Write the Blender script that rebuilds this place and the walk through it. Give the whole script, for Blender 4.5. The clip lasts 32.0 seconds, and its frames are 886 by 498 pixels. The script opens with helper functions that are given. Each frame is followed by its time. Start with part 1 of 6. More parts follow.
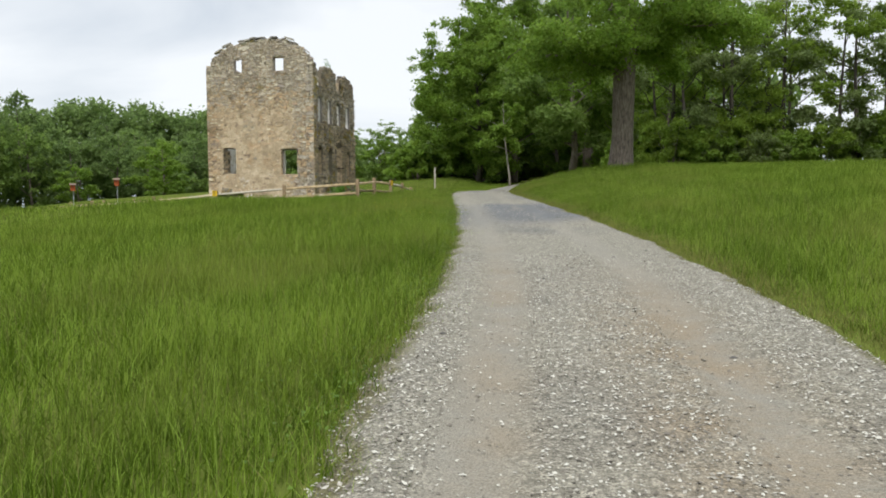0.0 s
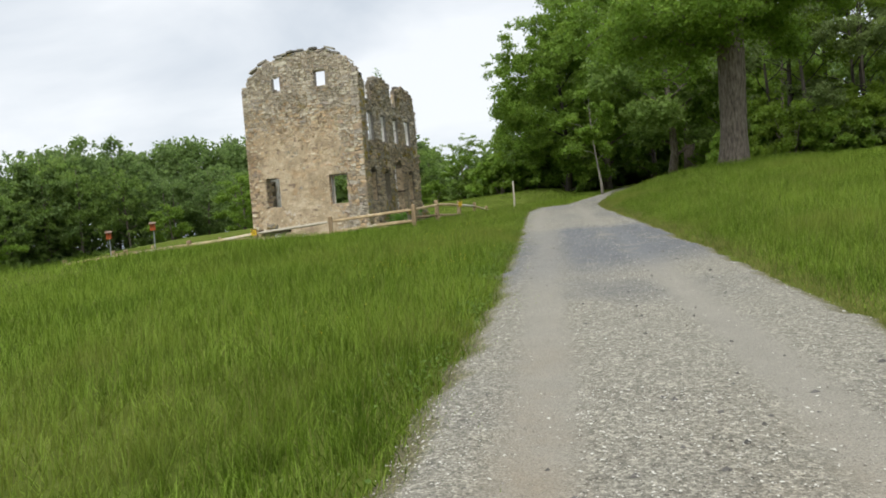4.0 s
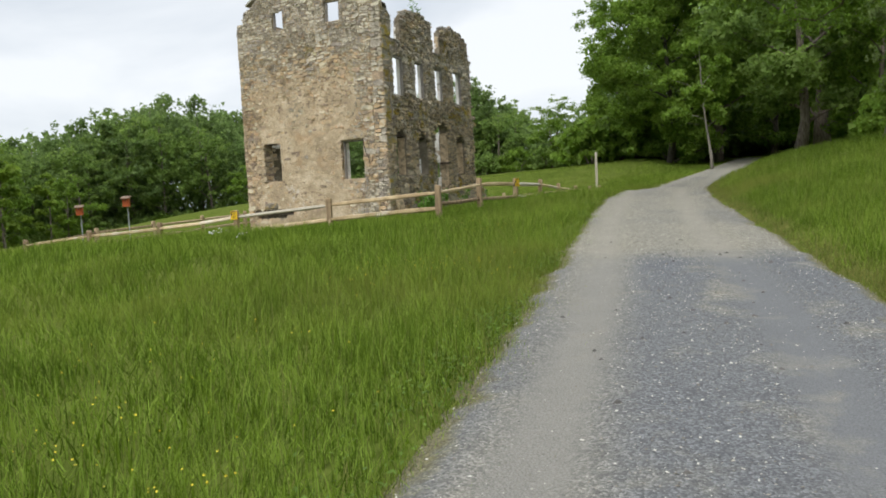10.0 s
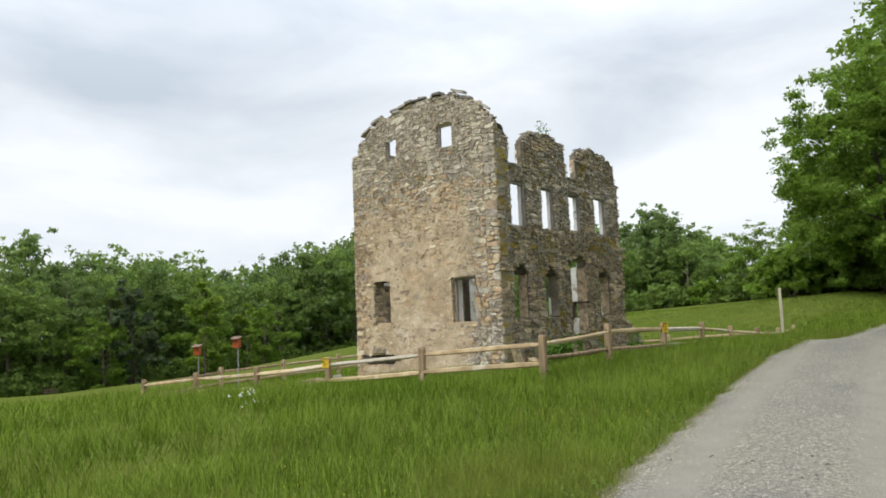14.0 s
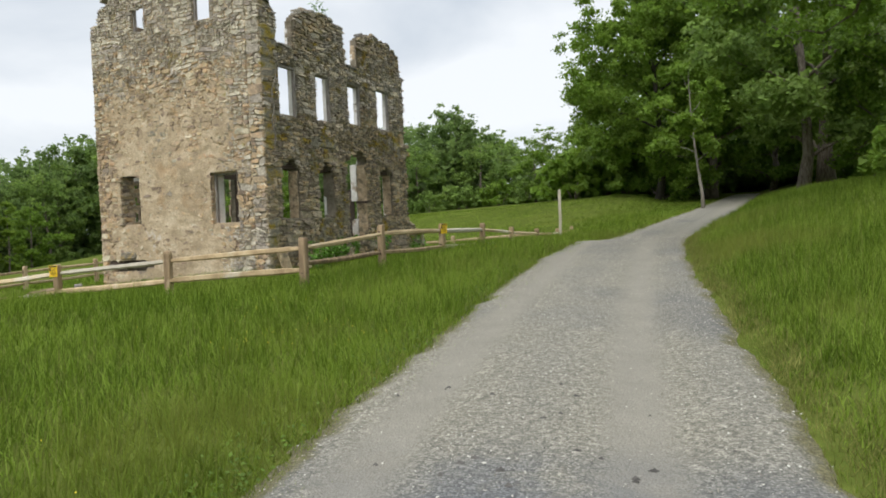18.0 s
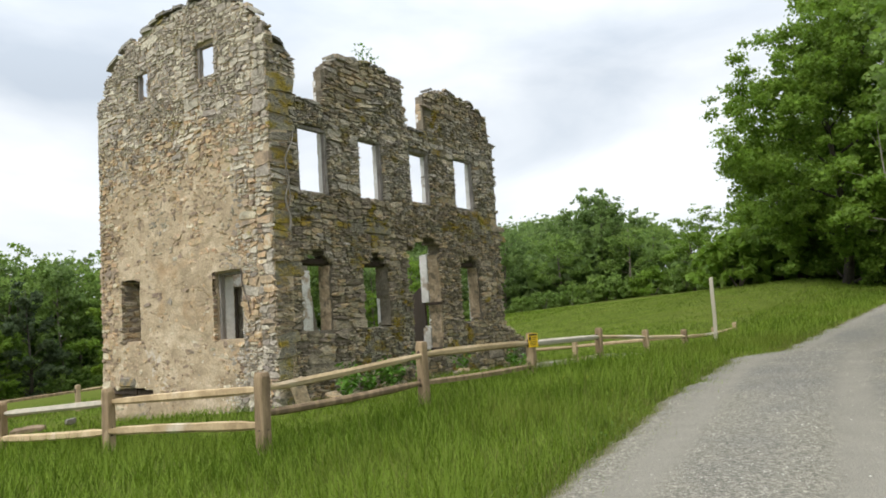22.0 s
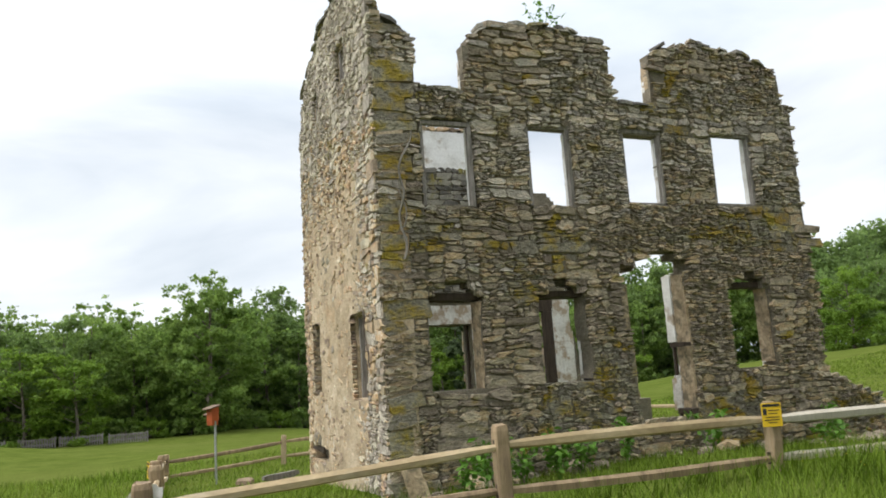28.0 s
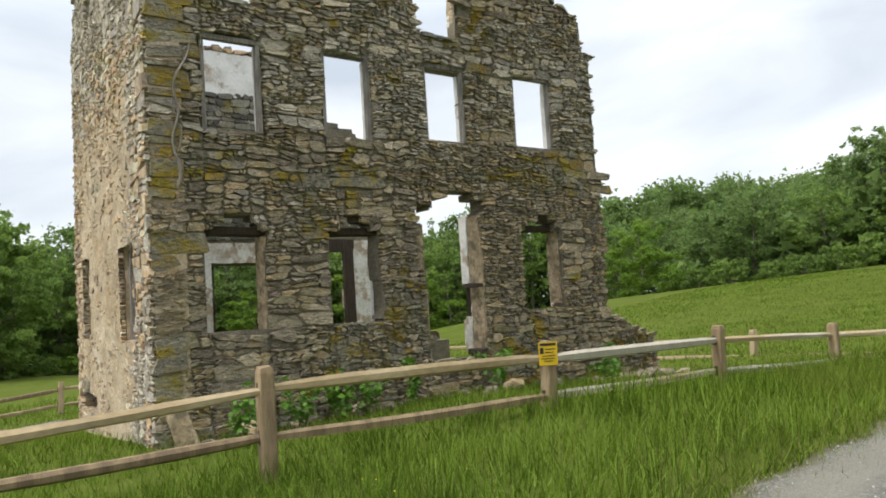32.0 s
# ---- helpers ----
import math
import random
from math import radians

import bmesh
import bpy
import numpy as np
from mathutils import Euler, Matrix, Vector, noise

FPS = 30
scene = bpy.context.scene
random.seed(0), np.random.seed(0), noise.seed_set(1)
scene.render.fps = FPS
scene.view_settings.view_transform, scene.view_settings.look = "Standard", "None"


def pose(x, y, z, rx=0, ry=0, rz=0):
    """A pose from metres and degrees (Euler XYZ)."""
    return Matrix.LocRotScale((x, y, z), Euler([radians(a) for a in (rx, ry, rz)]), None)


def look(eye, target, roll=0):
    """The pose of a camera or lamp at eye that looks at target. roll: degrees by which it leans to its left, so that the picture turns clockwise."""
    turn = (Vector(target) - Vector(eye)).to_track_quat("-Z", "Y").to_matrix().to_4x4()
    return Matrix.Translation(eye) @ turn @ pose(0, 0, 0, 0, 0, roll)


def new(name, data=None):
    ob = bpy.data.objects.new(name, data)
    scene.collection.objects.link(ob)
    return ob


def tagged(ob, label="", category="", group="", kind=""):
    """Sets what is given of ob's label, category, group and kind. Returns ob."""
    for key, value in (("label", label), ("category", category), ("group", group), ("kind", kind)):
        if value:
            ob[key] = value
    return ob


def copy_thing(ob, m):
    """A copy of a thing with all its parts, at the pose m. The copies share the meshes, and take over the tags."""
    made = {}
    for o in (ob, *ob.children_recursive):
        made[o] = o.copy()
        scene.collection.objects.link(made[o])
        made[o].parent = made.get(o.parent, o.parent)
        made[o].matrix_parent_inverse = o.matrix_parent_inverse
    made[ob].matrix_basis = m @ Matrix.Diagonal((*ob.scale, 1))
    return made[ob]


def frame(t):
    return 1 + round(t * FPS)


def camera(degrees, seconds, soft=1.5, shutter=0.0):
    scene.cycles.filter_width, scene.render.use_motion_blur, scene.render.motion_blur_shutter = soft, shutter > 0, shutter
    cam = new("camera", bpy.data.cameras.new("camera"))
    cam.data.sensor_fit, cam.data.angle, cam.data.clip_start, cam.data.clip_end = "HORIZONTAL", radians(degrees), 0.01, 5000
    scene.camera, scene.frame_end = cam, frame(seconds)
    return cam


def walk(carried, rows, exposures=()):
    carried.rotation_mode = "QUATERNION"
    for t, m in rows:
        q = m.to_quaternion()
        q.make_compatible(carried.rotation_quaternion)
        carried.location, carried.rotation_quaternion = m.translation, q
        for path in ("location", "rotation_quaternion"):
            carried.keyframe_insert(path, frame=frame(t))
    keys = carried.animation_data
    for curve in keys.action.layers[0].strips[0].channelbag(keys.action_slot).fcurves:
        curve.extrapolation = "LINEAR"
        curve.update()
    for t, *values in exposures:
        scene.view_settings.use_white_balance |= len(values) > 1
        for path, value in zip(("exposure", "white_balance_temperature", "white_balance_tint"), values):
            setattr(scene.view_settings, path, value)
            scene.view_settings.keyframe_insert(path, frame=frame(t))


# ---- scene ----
cam = camera(60.0, 32.0, 1.8)
METRES, EYE, TILT, LEAN, TURN = 34.9, 1.5, 0.0, 0.0, 7.9
ROWS = [
    (0.0, 0.0, 0.0, 0.0, -0.03, -3.19, 0.51),
    (0.5, 0.0062, 0.0228, 0.0014, 0.39, -0.68, 0.92),
    (1.0, 0.0102, 0.0451, 0.0033, 1.69, 0.58, 0.17),
    (1.5, 0.0147, 0.0682, 0.0054, 2.77, -2.08, 0.72),
    (2.0, 0.0166, 0.0892, 0.0066, 3.0, -0.11, 1.51),
    (2.5, 0.0184, 0.11, 0.0083, 7.36, -0.31, 1.75),
    (3.0, 0.0203, 0.1297, 0.009, 7.09, -0.19, 2.82),
    (3.5, 0.0226, 0.1506, 0.0107, 6.99, -0.77, 3.95),
    (5.5, 0.0298, 0.2366, 0.0159, 7.23, -4.49, 5.37),
    (6.0, 0.0308, 0.2575, 0.0184, 5.62, -4.59, 3.64),
    (6.5, 0.0323, 0.278, 0.0198, 8.01, -1.73, 4.7),
    (7.0, 0.0342, 0.2985, 0.0213, 7.87, -4.21, 4.79),
    (7.5, 0.0365, 0.3185, 0.0219, 7.87, -1.81, 3.71),
    (8.0, 0.0375, 0.3398, 0.0237, 8.32, -3.7, 3.4),
    (8.5, 0.0395, 0.3604, 0.0242, 9.16, -1.56, 3.61),
    (9.0, 0.0398, 0.3816, 0.0263, 12.43, -2.99, 3.52),
    (9.5, 0.0415, 0.4028, 0.0274, 13.08, -4.38, 3.87),
    (10.0, 0.0417, 0.423, 0.0284, 14.48, -4.07, 3.09),
    (10.5, 0.0444, 0.4436, 0.0306, 15.66, -2.61, 3.09),
    (11.0, 0.0477, 0.464, 0.0313, 16.74, -0.97, 3.31),
    (11.5, 0.0526, 0.484, 0.0332, 17.45, -1.82, 2.13),
    (12.0, 0.0576, 0.5024, 0.0347, 18.48, 0.19, 2.15),
    (12.5, 0.0608, 0.5189, 0.0365, 25.66, 0.89, 2.31),
    (13.0, 0.0666, 0.5323, 0.0373, 25.85, 3.15, 2.27),
    (13.5, 0.068, 0.5423, 0.0394, 26.32, 5.27, 2.73),
    (14.0, 0.0695, 0.5471, 0.0401, 29.15, 6.17, 2.38),
    (14.5, 0.0708, 0.5486, 0.04, 29.56, 6.05, 2.08),
    (16.5, 0.0659, 0.5541, 0.0392, 27.52, 3.37, 3.13),
    (17.0, 0.0681, 0.5648, 0.0385, 24.65, 3.05, 3.62),
    (17.5, 0.069, 0.584, 0.0387, 16.43, 0.04, 1.06),
    (18.0, 0.0709, 0.6052, 0.0397, 14.54, -1.84, 2.48),
    (18.5, 0.0713, 0.6281, 0.0416, 14.58, -1.81, 3.82),
    (19.0, 0.0729, 0.6504, 0.0426, 14.57, -1.68, 3.57),
    (19.5, 0.0718, 0.6728, 0.0428, 15.95, -1.75, 4.07),
    (20.0, 0.0707, 0.6964, 0.0443, 16.67, -1.36, 4.16),
    (20.5, 0.0695, 0.7152, 0.0466, 20.02, 0.94, 3.68),
    (21.0, 0.0671, 0.7382, 0.0479, 22.44, 2.78, 3.9),
    (21.5, 0.0674, 0.7608, 0.0483, 23.59, 5.64, 4.97),
    (22.0, 0.0648, 0.7831, 0.048, 26.32, 5.62, 3.74),
    (22.5, 0.0651, 0.8042, 0.0495, 30.17, 4.39, 5.48),
    (23.0, 0.0635, 0.8243, 0.0497, 30.87, 2.67, 5.3),
    (23.5, 0.0638, 0.8428, 0.0522, 35.46, 2.24, 5.17),
    (24.0, 0.0646, 0.8611, 0.0539, 42.88, 7.06, 6.16),
    (24.5, 0.0667, 0.8772, 0.0538, 45.72, 7.84, 5.84),
    (26.5, 0.0791, 0.9382, 0.055, 54.36, 7.86, 4.19),
    (27.0, 0.0827, 0.9521, 0.0556, 56.11, 7.79, 4.01),
    (27.5, 0.0836, 0.9586, 0.0564, 55.99, 8.37, 3.23),
    (28.0, 0.0866, 0.9607, 0.0569, 59.51, 9.06, 3.69),
    (28.5, 0.0876, 0.962, 0.0563, 59.32, 9.35, 3.38),
    (29.0, 0.0876, 0.9631, 0.0556, 58.66, 8.57, 3.42),
    (29.5, 0.0875, 0.9632, 0.0559, 57.91, 8.02, 3.69),
    (30.0, 0.0877, 0.9632, 0.0558, 57.33, 7.99, 3.58),
    (30.5, 0.0874, 0.964, 0.0556, 56.84, 7.58, 3.52),
    (31.0, 0.0871, 0.9645, 0.0556, 56.52, 6.95, 3.75),
    (31.5, 0.0865, 0.9691, 0.0541, 51.62, 5.95, 3.86),
    (32.0, 0.0806, 0.9812, 0.0543, 46.2, 4.13, 3.47),
]
walk(cam, [(t, pose(0, 0, EYE, TILT, LEAN, TURN) @ pose(METRES * x, METRES * y, METRES * z, 90 + pitch, roll, yaw)) for t, x, y, z, yaw, pitch, roll in ROWS],
     [(0.0, 0.48), (9.0, 0.48), (17.0, 0.53), (18.0, 0.46), (20.0, 0.53), (22.0, 0.6), (23.0, 0.6), (24.0, 0.65), (32.0, 0.65)])

# ---- light ----
world = bpy.data.worlds.new("overcast_sky")
scene.world = world
world.use_nodes = True
wn, wl = world.node_tree.nodes, world.node_tree.links
wn.clear()
w_out = wn.new("ShaderNodeOutputWorld")
w_bg = wn.new("ShaderNodeBackground")
w_sky = wn.new("ShaderNodeTexSky")
w_sky.sky_type, w_sky.sun_disc = "NISHITA", False
w_sky.sun_elevation, w_sky.sun_rotation = radians(57), radians(184)
w_tc = wn.new("ShaderNodeTexCoord")
w_map = wn.new("ShaderNodeMapping")
w_map.inputs["Scale"].default_value = (1.0, 1.0, 3.2)
w_noise = wn.new("ShaderNodeTexNoise")
w_noise.inputs["Scale"].default_value = 1.9
w_noise.inputs["Detail"].default_value = 7
w_noise.inputs["Roughness"].default_value = 0.5
w_noise.inputs["Distortion"].default_value = 0.35
w_ramp = wn.new("ShaderNodeValToRGB")
w_ramp.color_ramp.elements[0].position, w_ramp.color_ramp.elements[0].color = 0.34, (4.4, 4.9, 5.5, 1)
w_ramp.color_ramp.elements[1].position, w_ramp.color_ramp.elements[1].color = 0.6, (7.05, 7.3, 7.55, 1)
w_mix = wn.new("ShaderNodeMix")
w_mix.data_type = "RGBA"
w_mix.inputs[0].default_value = 0.93
wl.new(w_tc.outputs["Generated"], w_map.inputs["Vector"])
wl.new(w_map.outputs[0], w_noise.inputs["Vector"])
wl.new(w_noise.outputs["Fac"], w_ramp.inputs["Fac"])
wl.new(w_sky.outputs[0], w_mix.inputs[6])
wl.new(w_ramp.outputs[0], w_mix.inputs[7])
w_sep = wn.new("ShaderNodeSeparateXYZ")
w_up = wn.new("ShaderNodeMapRange")
w_up.inputs["From Min"].default_value, w_up.inputs["From Max"].default_value = 0.3, 1.0
w_up.inputs["To Min"].default_value, w_up.inputs["To Max"].default_value = 1.0, 2.3
w_gain = wn.new("ShaderNodeVectorMath")
w_gain.operation = "SCALE"
wl.new(w_tc.outputs["Generated"], w_sep.inputs[0])
wl.new(w_sep.outputs["Z"], w_up.inputs["Value"])
wl.new(w_mix.outputs[2], w_gain.inputs[0])
wl.new(w_up.outputs[0], w_gain.inputs["Scale"])
wl.new(w_gain.outputs[0], w_bg.inputs["Color"])
w_bg.inputs["Strength"].default_value = 0.1
wl.new(w_bg.outputs[0], w_out.inputs["Surface"])

sun = new("sun", bpy.data.lights.new("sun", "SUN"))
sun.data.energy, sun.data.angle, sun.data.color = 1.65, radians(25), (1.0, 0.96, 0.9)
sun.matrix_world = look((0, 0, 40), (1.5, 25.5, 0))

# ---- materials ----
def mat(name, cols, scale=4.0, detail=6.0, rough=0.85, bump=0.3, bump_scale=30.0, bump_dist=0.01,
        rnd=0.0, hue=0.0, stain=None, stain_scale=1.0, stain_at=(0.55, 0.7), fine=0.25, metal=0.0,
        translucent=0.0, stretch=(1, 1, 1), spec=0.3, track=None, pebble=0.0):
    """A procedural surface. cols: colours from low to high noise; rnd, hue: value and hue change from piece to piece;
    stain: a second colour in patches; fine: strength of the small grain in the colour."""
    m = bpy.data.materials.new(name)
    m.use_nodes = True
    n, l = m.node_tree.nodes, m.node_tree.links
    b = n["Principled BSDF"]
    geo = n.new("ShaderNodeNewGeometry")
    mp = n.new("ShaderNodeMapping")
    mp.inputs["Scale"].default_value = stretch
    l.new(geo.outputs["Position"], mp.inputs["Vector"])

    def nz(sc, det, ro=0.6):
        t = n.new("ShaderNodeTexNoise")
        t.inputs["Scale"].default_value, t.inputs["Detail"].default_value, t.inputs["Roughness"].default_value = sc, det, ro
        l.new(mp.outputs[0], t.inputs["Vector"])
        return t.outputs["Fac"]

    ramp = n.new("ShaderNodeValToRGB")
    el = ramp.color_ramp.elements
    while len(el) < len(cols):
        el.new(0.5)
    for i, c in enumerate(cols):
        el[i].position = 0.3 + 0.4 * i / max(1, len(cols) - 1)
        el[i].color = (*c, 1)
    base = nz(scale, detail)
    value = base
    oi = n.new("ShaderNodeObjectInfo")
    add = n.new("ShaderNodeMath")
    add.operation = "ADD"
    l.new(oi.outputs["Random"], add.inputs[0])
    l.new(geo.outputs["Random Per Island"], add.inputs[1])
    fr = n.new("ShaderNodeMath")
    fr.operation = "FRACT"
    l.new(add.outputs[0], fr.inputs[0])
    if rnd:
        ma = n.new("ShaderNodeMath")
        ma.operation = "MULTIPLY_ADD"
        ma.inputs[1].default_value = rnd
        l.new(fr.outputs[0], ma.inputs[0])
        sh = n.new("ShaderNodeMath")
        sh.operation = "SUBTRACT"
        sh.inputs[1].default_value = rnd / 2
        l.new(base, sh.inputs[0])
        l.new(sh.outputs[0], ma.inputs[2])
        value = ma.outputs[0]
    l.new(value, ramp.inputs["Fac"])
    col = ramp.outputs[0]
    if stain:
        sn = nz(stain_scale, 5)
        mr = n.new("ShaderNodeMapRange")
        mr.inputs["From Min"].default_value, mr.inputs["From Max"].default_value = stain_at
        l.new(sn, mr.inputs["Value"])
        mx = n.new("ShaderNodeMix")
        mx.data_type = "RGBA"
        l.new(mr.outputs[0], mx.inputs[0])
        l.new(col, mx.inputs[6])
        mx.inputs[7].default_value = (*stain, 1)
        col = mx.outputs[2]
    if track:
        at = n.new("ShaderNodeAttribute")
        at.attribute_name = "wear"
        tn = nz(4, 9, 0.7)
        sm = n.new("ShaderNodeMath")
        sm.operation = "MULTIPLY_ADD"
        sm.inputs[1].default_value = 0.9
        l.new(tn, sm.inputs[0])
        l.new(at.outputs["Fac"], sm.inputs[2])
        mr = n.new("ShaderNodeMapRange")
        mr.inputs["From Min"].default_value, mr.inputs["From Max"].default_value = 0.75, 1.4
        l.new(sm.outputs[0], mr.inputs["Value"])
        tr_ramp = n.new("ShaderNodeValToRGB")
        for e, c in zip(tr_ramp.color_ramp.elements, track):
            e.color = (*c, 1)
        l.new(nz(2.5, 7), tr_ramp.inputs["Fac"])
        mx = n.new("ShaderNodeMix")
        mx.data_type = "RGBA"
        l.new(mr.outputs[0], mx.inputs[0])
        l.new(col, mx.inputs[6])
        l.new(tr_ramp.outputs[0], mx.inputs[7])
        col = mx.outputs[2]
        smooth_track = mr.outputs[0]
        fa = n.new("ShaderNodeAttribute")
        fa.attribute_name = "fresh"
        fs = n.new("ShaderNodeMath")
        fs.operation = "MULTIPLY"
        fm = n.new("ShaderNodeMapRange")
        fm.inputs["From Min"].default_value, fm.inputs["From Max"].default_value = 0.22, 0.46
        l.new(nz(1.6, 7), fm.inputs["Value"])
        l.new(fm.outputs[0], fs.inputs[0])
        l.new(fa.outputs["Fac"], fs.inputs[1])
        fx = n.new("ShaderNodeMix")
        fx.data_type = "RGBA"
        l.new(fs.outputs[0], fx.inputs[0])
        l.new(col, fx.inputs[6])
        fx.inputs[7].default_value = (0.11, 0.115, 0.122, 1)
        col = fx.outputs[2]
        ta = n.new("ShaderNodeAttribute")
        ta.attribute_name = "earth"
        te = n.new("ShaderNodeMath")
        te.operation = "MULTIPLY"
        tm = n.new("ShaderNodeMapRange")
        tm.inputs["From Min"].default_value, tm.inputs["From Max"].default_value = 0.36, 0.62
        l.new(nz(1.3, 8, 0.7), tm.inputs["Value"])
        l.new(tm.outputs[0], te.inputs[0])
        l.new(ta.outputs["Fac"], te.inputs[1])
        tx = n.new("ShaderNodeMix")
        tx.data_type = "RGBA"
        l.new(te.outputs[0], tx.inputs[0])
        l.new(col, tx.inputs[6])
        tx.inputs[7].default_value = (0.215, 0.168, 0.108, 1)
        col = tx.outputs[2]
        vg = n.new("ShaderNodeAttribute")
        vg.attribute_name = "verge"
        vs = n.new("ShaderNodeMath")
        vs.operation = "MULTIPLY_ADD"
        vs.inputs[1].default_value = 1.3
        l.new(nz(5, 6), vs.inputs[0])
        l.new(vg.outputs["Fac"], vs.inputs[2])
        vm = n.new("ShaderNodeMapRange")
        vm.inputs["From Min"].default_value, vm.inputs["From Max"].default_value = 1.12, 1.5
        l.new(vs.outputs[0], vm.inputs["Value"])
        vx = n.new("ShaderNodeMix")
        vx.data_type = "RGBA"
        l.new(vm.outputs[0], vx.inputs[0])
        l.new(col, vx.inputs[6])
        vx.inputs[7].default_value = (0.125, 0.115, 0.06, 1)
        col = vx.outputs[2]
    bump_src = None
    if pebble:
        vo = n.new("ShaderNodeTexVoronoi")
        vo.inputs["Scale"].default_value = pebble
        l.new(mp.outputs[0], vo.inputs["Vector"])
        vb = n.new("ShaderNodeSeparateColor")
        l.new(vo.outputs["Color"], vb.inputs[0])
        pw = n.new("ShaderNodeMath")
        pw.operation = "POWER"
        pw.inputs[1].default_value = 1.8
        l.new(vb.outputs[0], pw.inputs[0])
        pr = n.new("ShaderNodeMapRange")
        pr.inputs["To Min"].default_value, pr.inputs["To Max"].default_value = 0.68, 1.5
        l.new(pw.outputs[0], pr.inputs["Value"])
        calm = n.new("ShaderNodeMix")
        l.new(smooth_track, calm.inputs[0])
        l.new(pr.outputs[0], calm.inputs[2])
        calm.inputs[3].default_value = 1.05
        ph = n.new("ShaderNodeHueSaturation")
        l.new(calm.outputs[0], ph.inputs["Value"])
        l.new(col, ph.inputs["Color"])
        col = ph.outputs[0]
        inv = n.new("ShaderNodeMath")
        inv.operation = "SUBTRACT"
        inv.inputs[0].default_value = 1.0
        l.new(vo.outputs["Distance"], inv.inputs[1])
        bump_src = inv.outputs[0]
    if fine or hue:
        hsv = n.new("ShaderNodeHueSaturation")
        f = nz(bump_scale, 3)
        mr = n.new("ShaderNodeMapRange")
        mr.inputs["From Min"].default_value, mr.inputs["From Max"].default_value = 0.25, 0.75
        mr.inputs["To Min"].default_value, mr.inputs["To Max"].default_value = 1 - fine, 1 + fine
        l.new(f, mr.inputs["Value"])
        l.new(mr.outputs[0], hsv.inputs["Value"])
        if hue:
            hr = n.new("ShaderNodeMapRange")
            hr.inputs["To Min"].default_value, hr.inputs["To Max"].default_value = 0.5 - hue, 0.5 + hue
            l.new(fr.outputs[0], hr.inputs["Value"])
            l.new(hr.outputs[0], hsv.inputs["Hue"])
        l.new(col, hsv.inputs["Color"])
        col = hsv.outputs[0]
    l.new(col, b.inputs["Base Color"])
    b.inputs["Roughness"].default_value, b.inputs["Metallic"].default_value = rough, metal
    b.inputs["Specular IOR Level"].default_value = spec
    if bump:
        bp = n.new("ShaderNodeBump")
        bp.inputs["Strength"].default_value, bp.inputs["Distance"].default_value = bump, bump_dist
        l.new(bump_src or nz(bump_scale, 5), bp.inputs["Height"])
        l.new(bp.outputs[0], b.inputs["Normal"])
    if translucent:
        tr = n.new("ShaderNodeBsdfTranslucent")
        l.new(col, tr.inputs["Color"])
        ms = n.new("ShaderNodeMixShader")
        ms.inputs[0].default_value = translucent
        l.new(b.outputs[0], ms.inputs[1])
        l.new(tr.outputs[0], ms.inputs[2])
        l.new(ms.outputs[0], n["Material Output"].inputs["Surface"])
    return m


M_GROUND = mat("field_turf", [(0.058, 0.08, 0.014), (0.08, 0.104, 0.02), (0.1, 0.124, 0.027)], 0.9, 9, 0.95, 0.3, 14, 0.02, stain=(0.1, 0.116, 0.028), stain_scale=0.12, stain_at=(0.45, 0.75), spec=0.0)
M_GRASS = mat("grass_blades", [(0.054, 0.1, 0.007), (0.13, 0.204, 0.014), (0.243, 0.326, 0.048)], 0.45, 4, 0.7, 0, 3, rnd=0.75, hue=0.012, fine=0.15,
              stain=(0.2, 0.235, 0.042), stain_scale=0.28, stain_at=(0.52, 0.72), translucent=0.4, spec=0.12)
M_DRY = mat("dry_verge_grass", [(0.135, 0.15, 0.034), (0.23, 0.232, 0.07)], 2, 4, 0.8, 0, 3, rnd=0.5, translucent=0.3, spec=0.1)
M_ROAD = mat("lane_gravel", [(0.135, 0.126, 0.099), (0.211, 0.198, 0.157), (0.312, 0.292, 0.235)], 22, 8, 0.95, 0.9, 90, 0.012,
             stain=(0.118, 0.117, 0.114), stain_scale=0.33, stain_at=(0.5, 0.85), fine=0.35, track=[(0.172, 0.16, 0.13), (0.25, 0.234, 0.192)], pebble=72.0)
M_CHIP = mat("limestone_chips", [(0.15, 0.137, 0.11), (0.27, 0.251, 0.206), (0.47, 0.45, 0.395)], 9, 3, 0.9, 0.2, 90, rnd=0.9, hue=0.02, fine=0.1)
M_CLOD = mat("dark_road_clods", [(0.06, 0.056, 0.05), (0.105, 0.098, 0.088)], 20, 4, 0.95, 0.4, 60, 0.006, rnd=0.6)
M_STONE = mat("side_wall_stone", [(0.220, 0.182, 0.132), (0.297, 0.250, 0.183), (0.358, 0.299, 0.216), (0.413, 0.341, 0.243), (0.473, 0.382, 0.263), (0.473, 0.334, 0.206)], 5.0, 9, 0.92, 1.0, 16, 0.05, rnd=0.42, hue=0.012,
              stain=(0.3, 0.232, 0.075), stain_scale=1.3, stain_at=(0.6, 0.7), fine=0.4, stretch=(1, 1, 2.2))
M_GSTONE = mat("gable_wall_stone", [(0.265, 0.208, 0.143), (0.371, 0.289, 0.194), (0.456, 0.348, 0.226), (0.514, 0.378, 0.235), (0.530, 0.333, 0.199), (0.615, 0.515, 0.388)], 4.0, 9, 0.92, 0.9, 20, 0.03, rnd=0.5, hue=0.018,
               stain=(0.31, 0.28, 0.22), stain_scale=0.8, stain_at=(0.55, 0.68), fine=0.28)
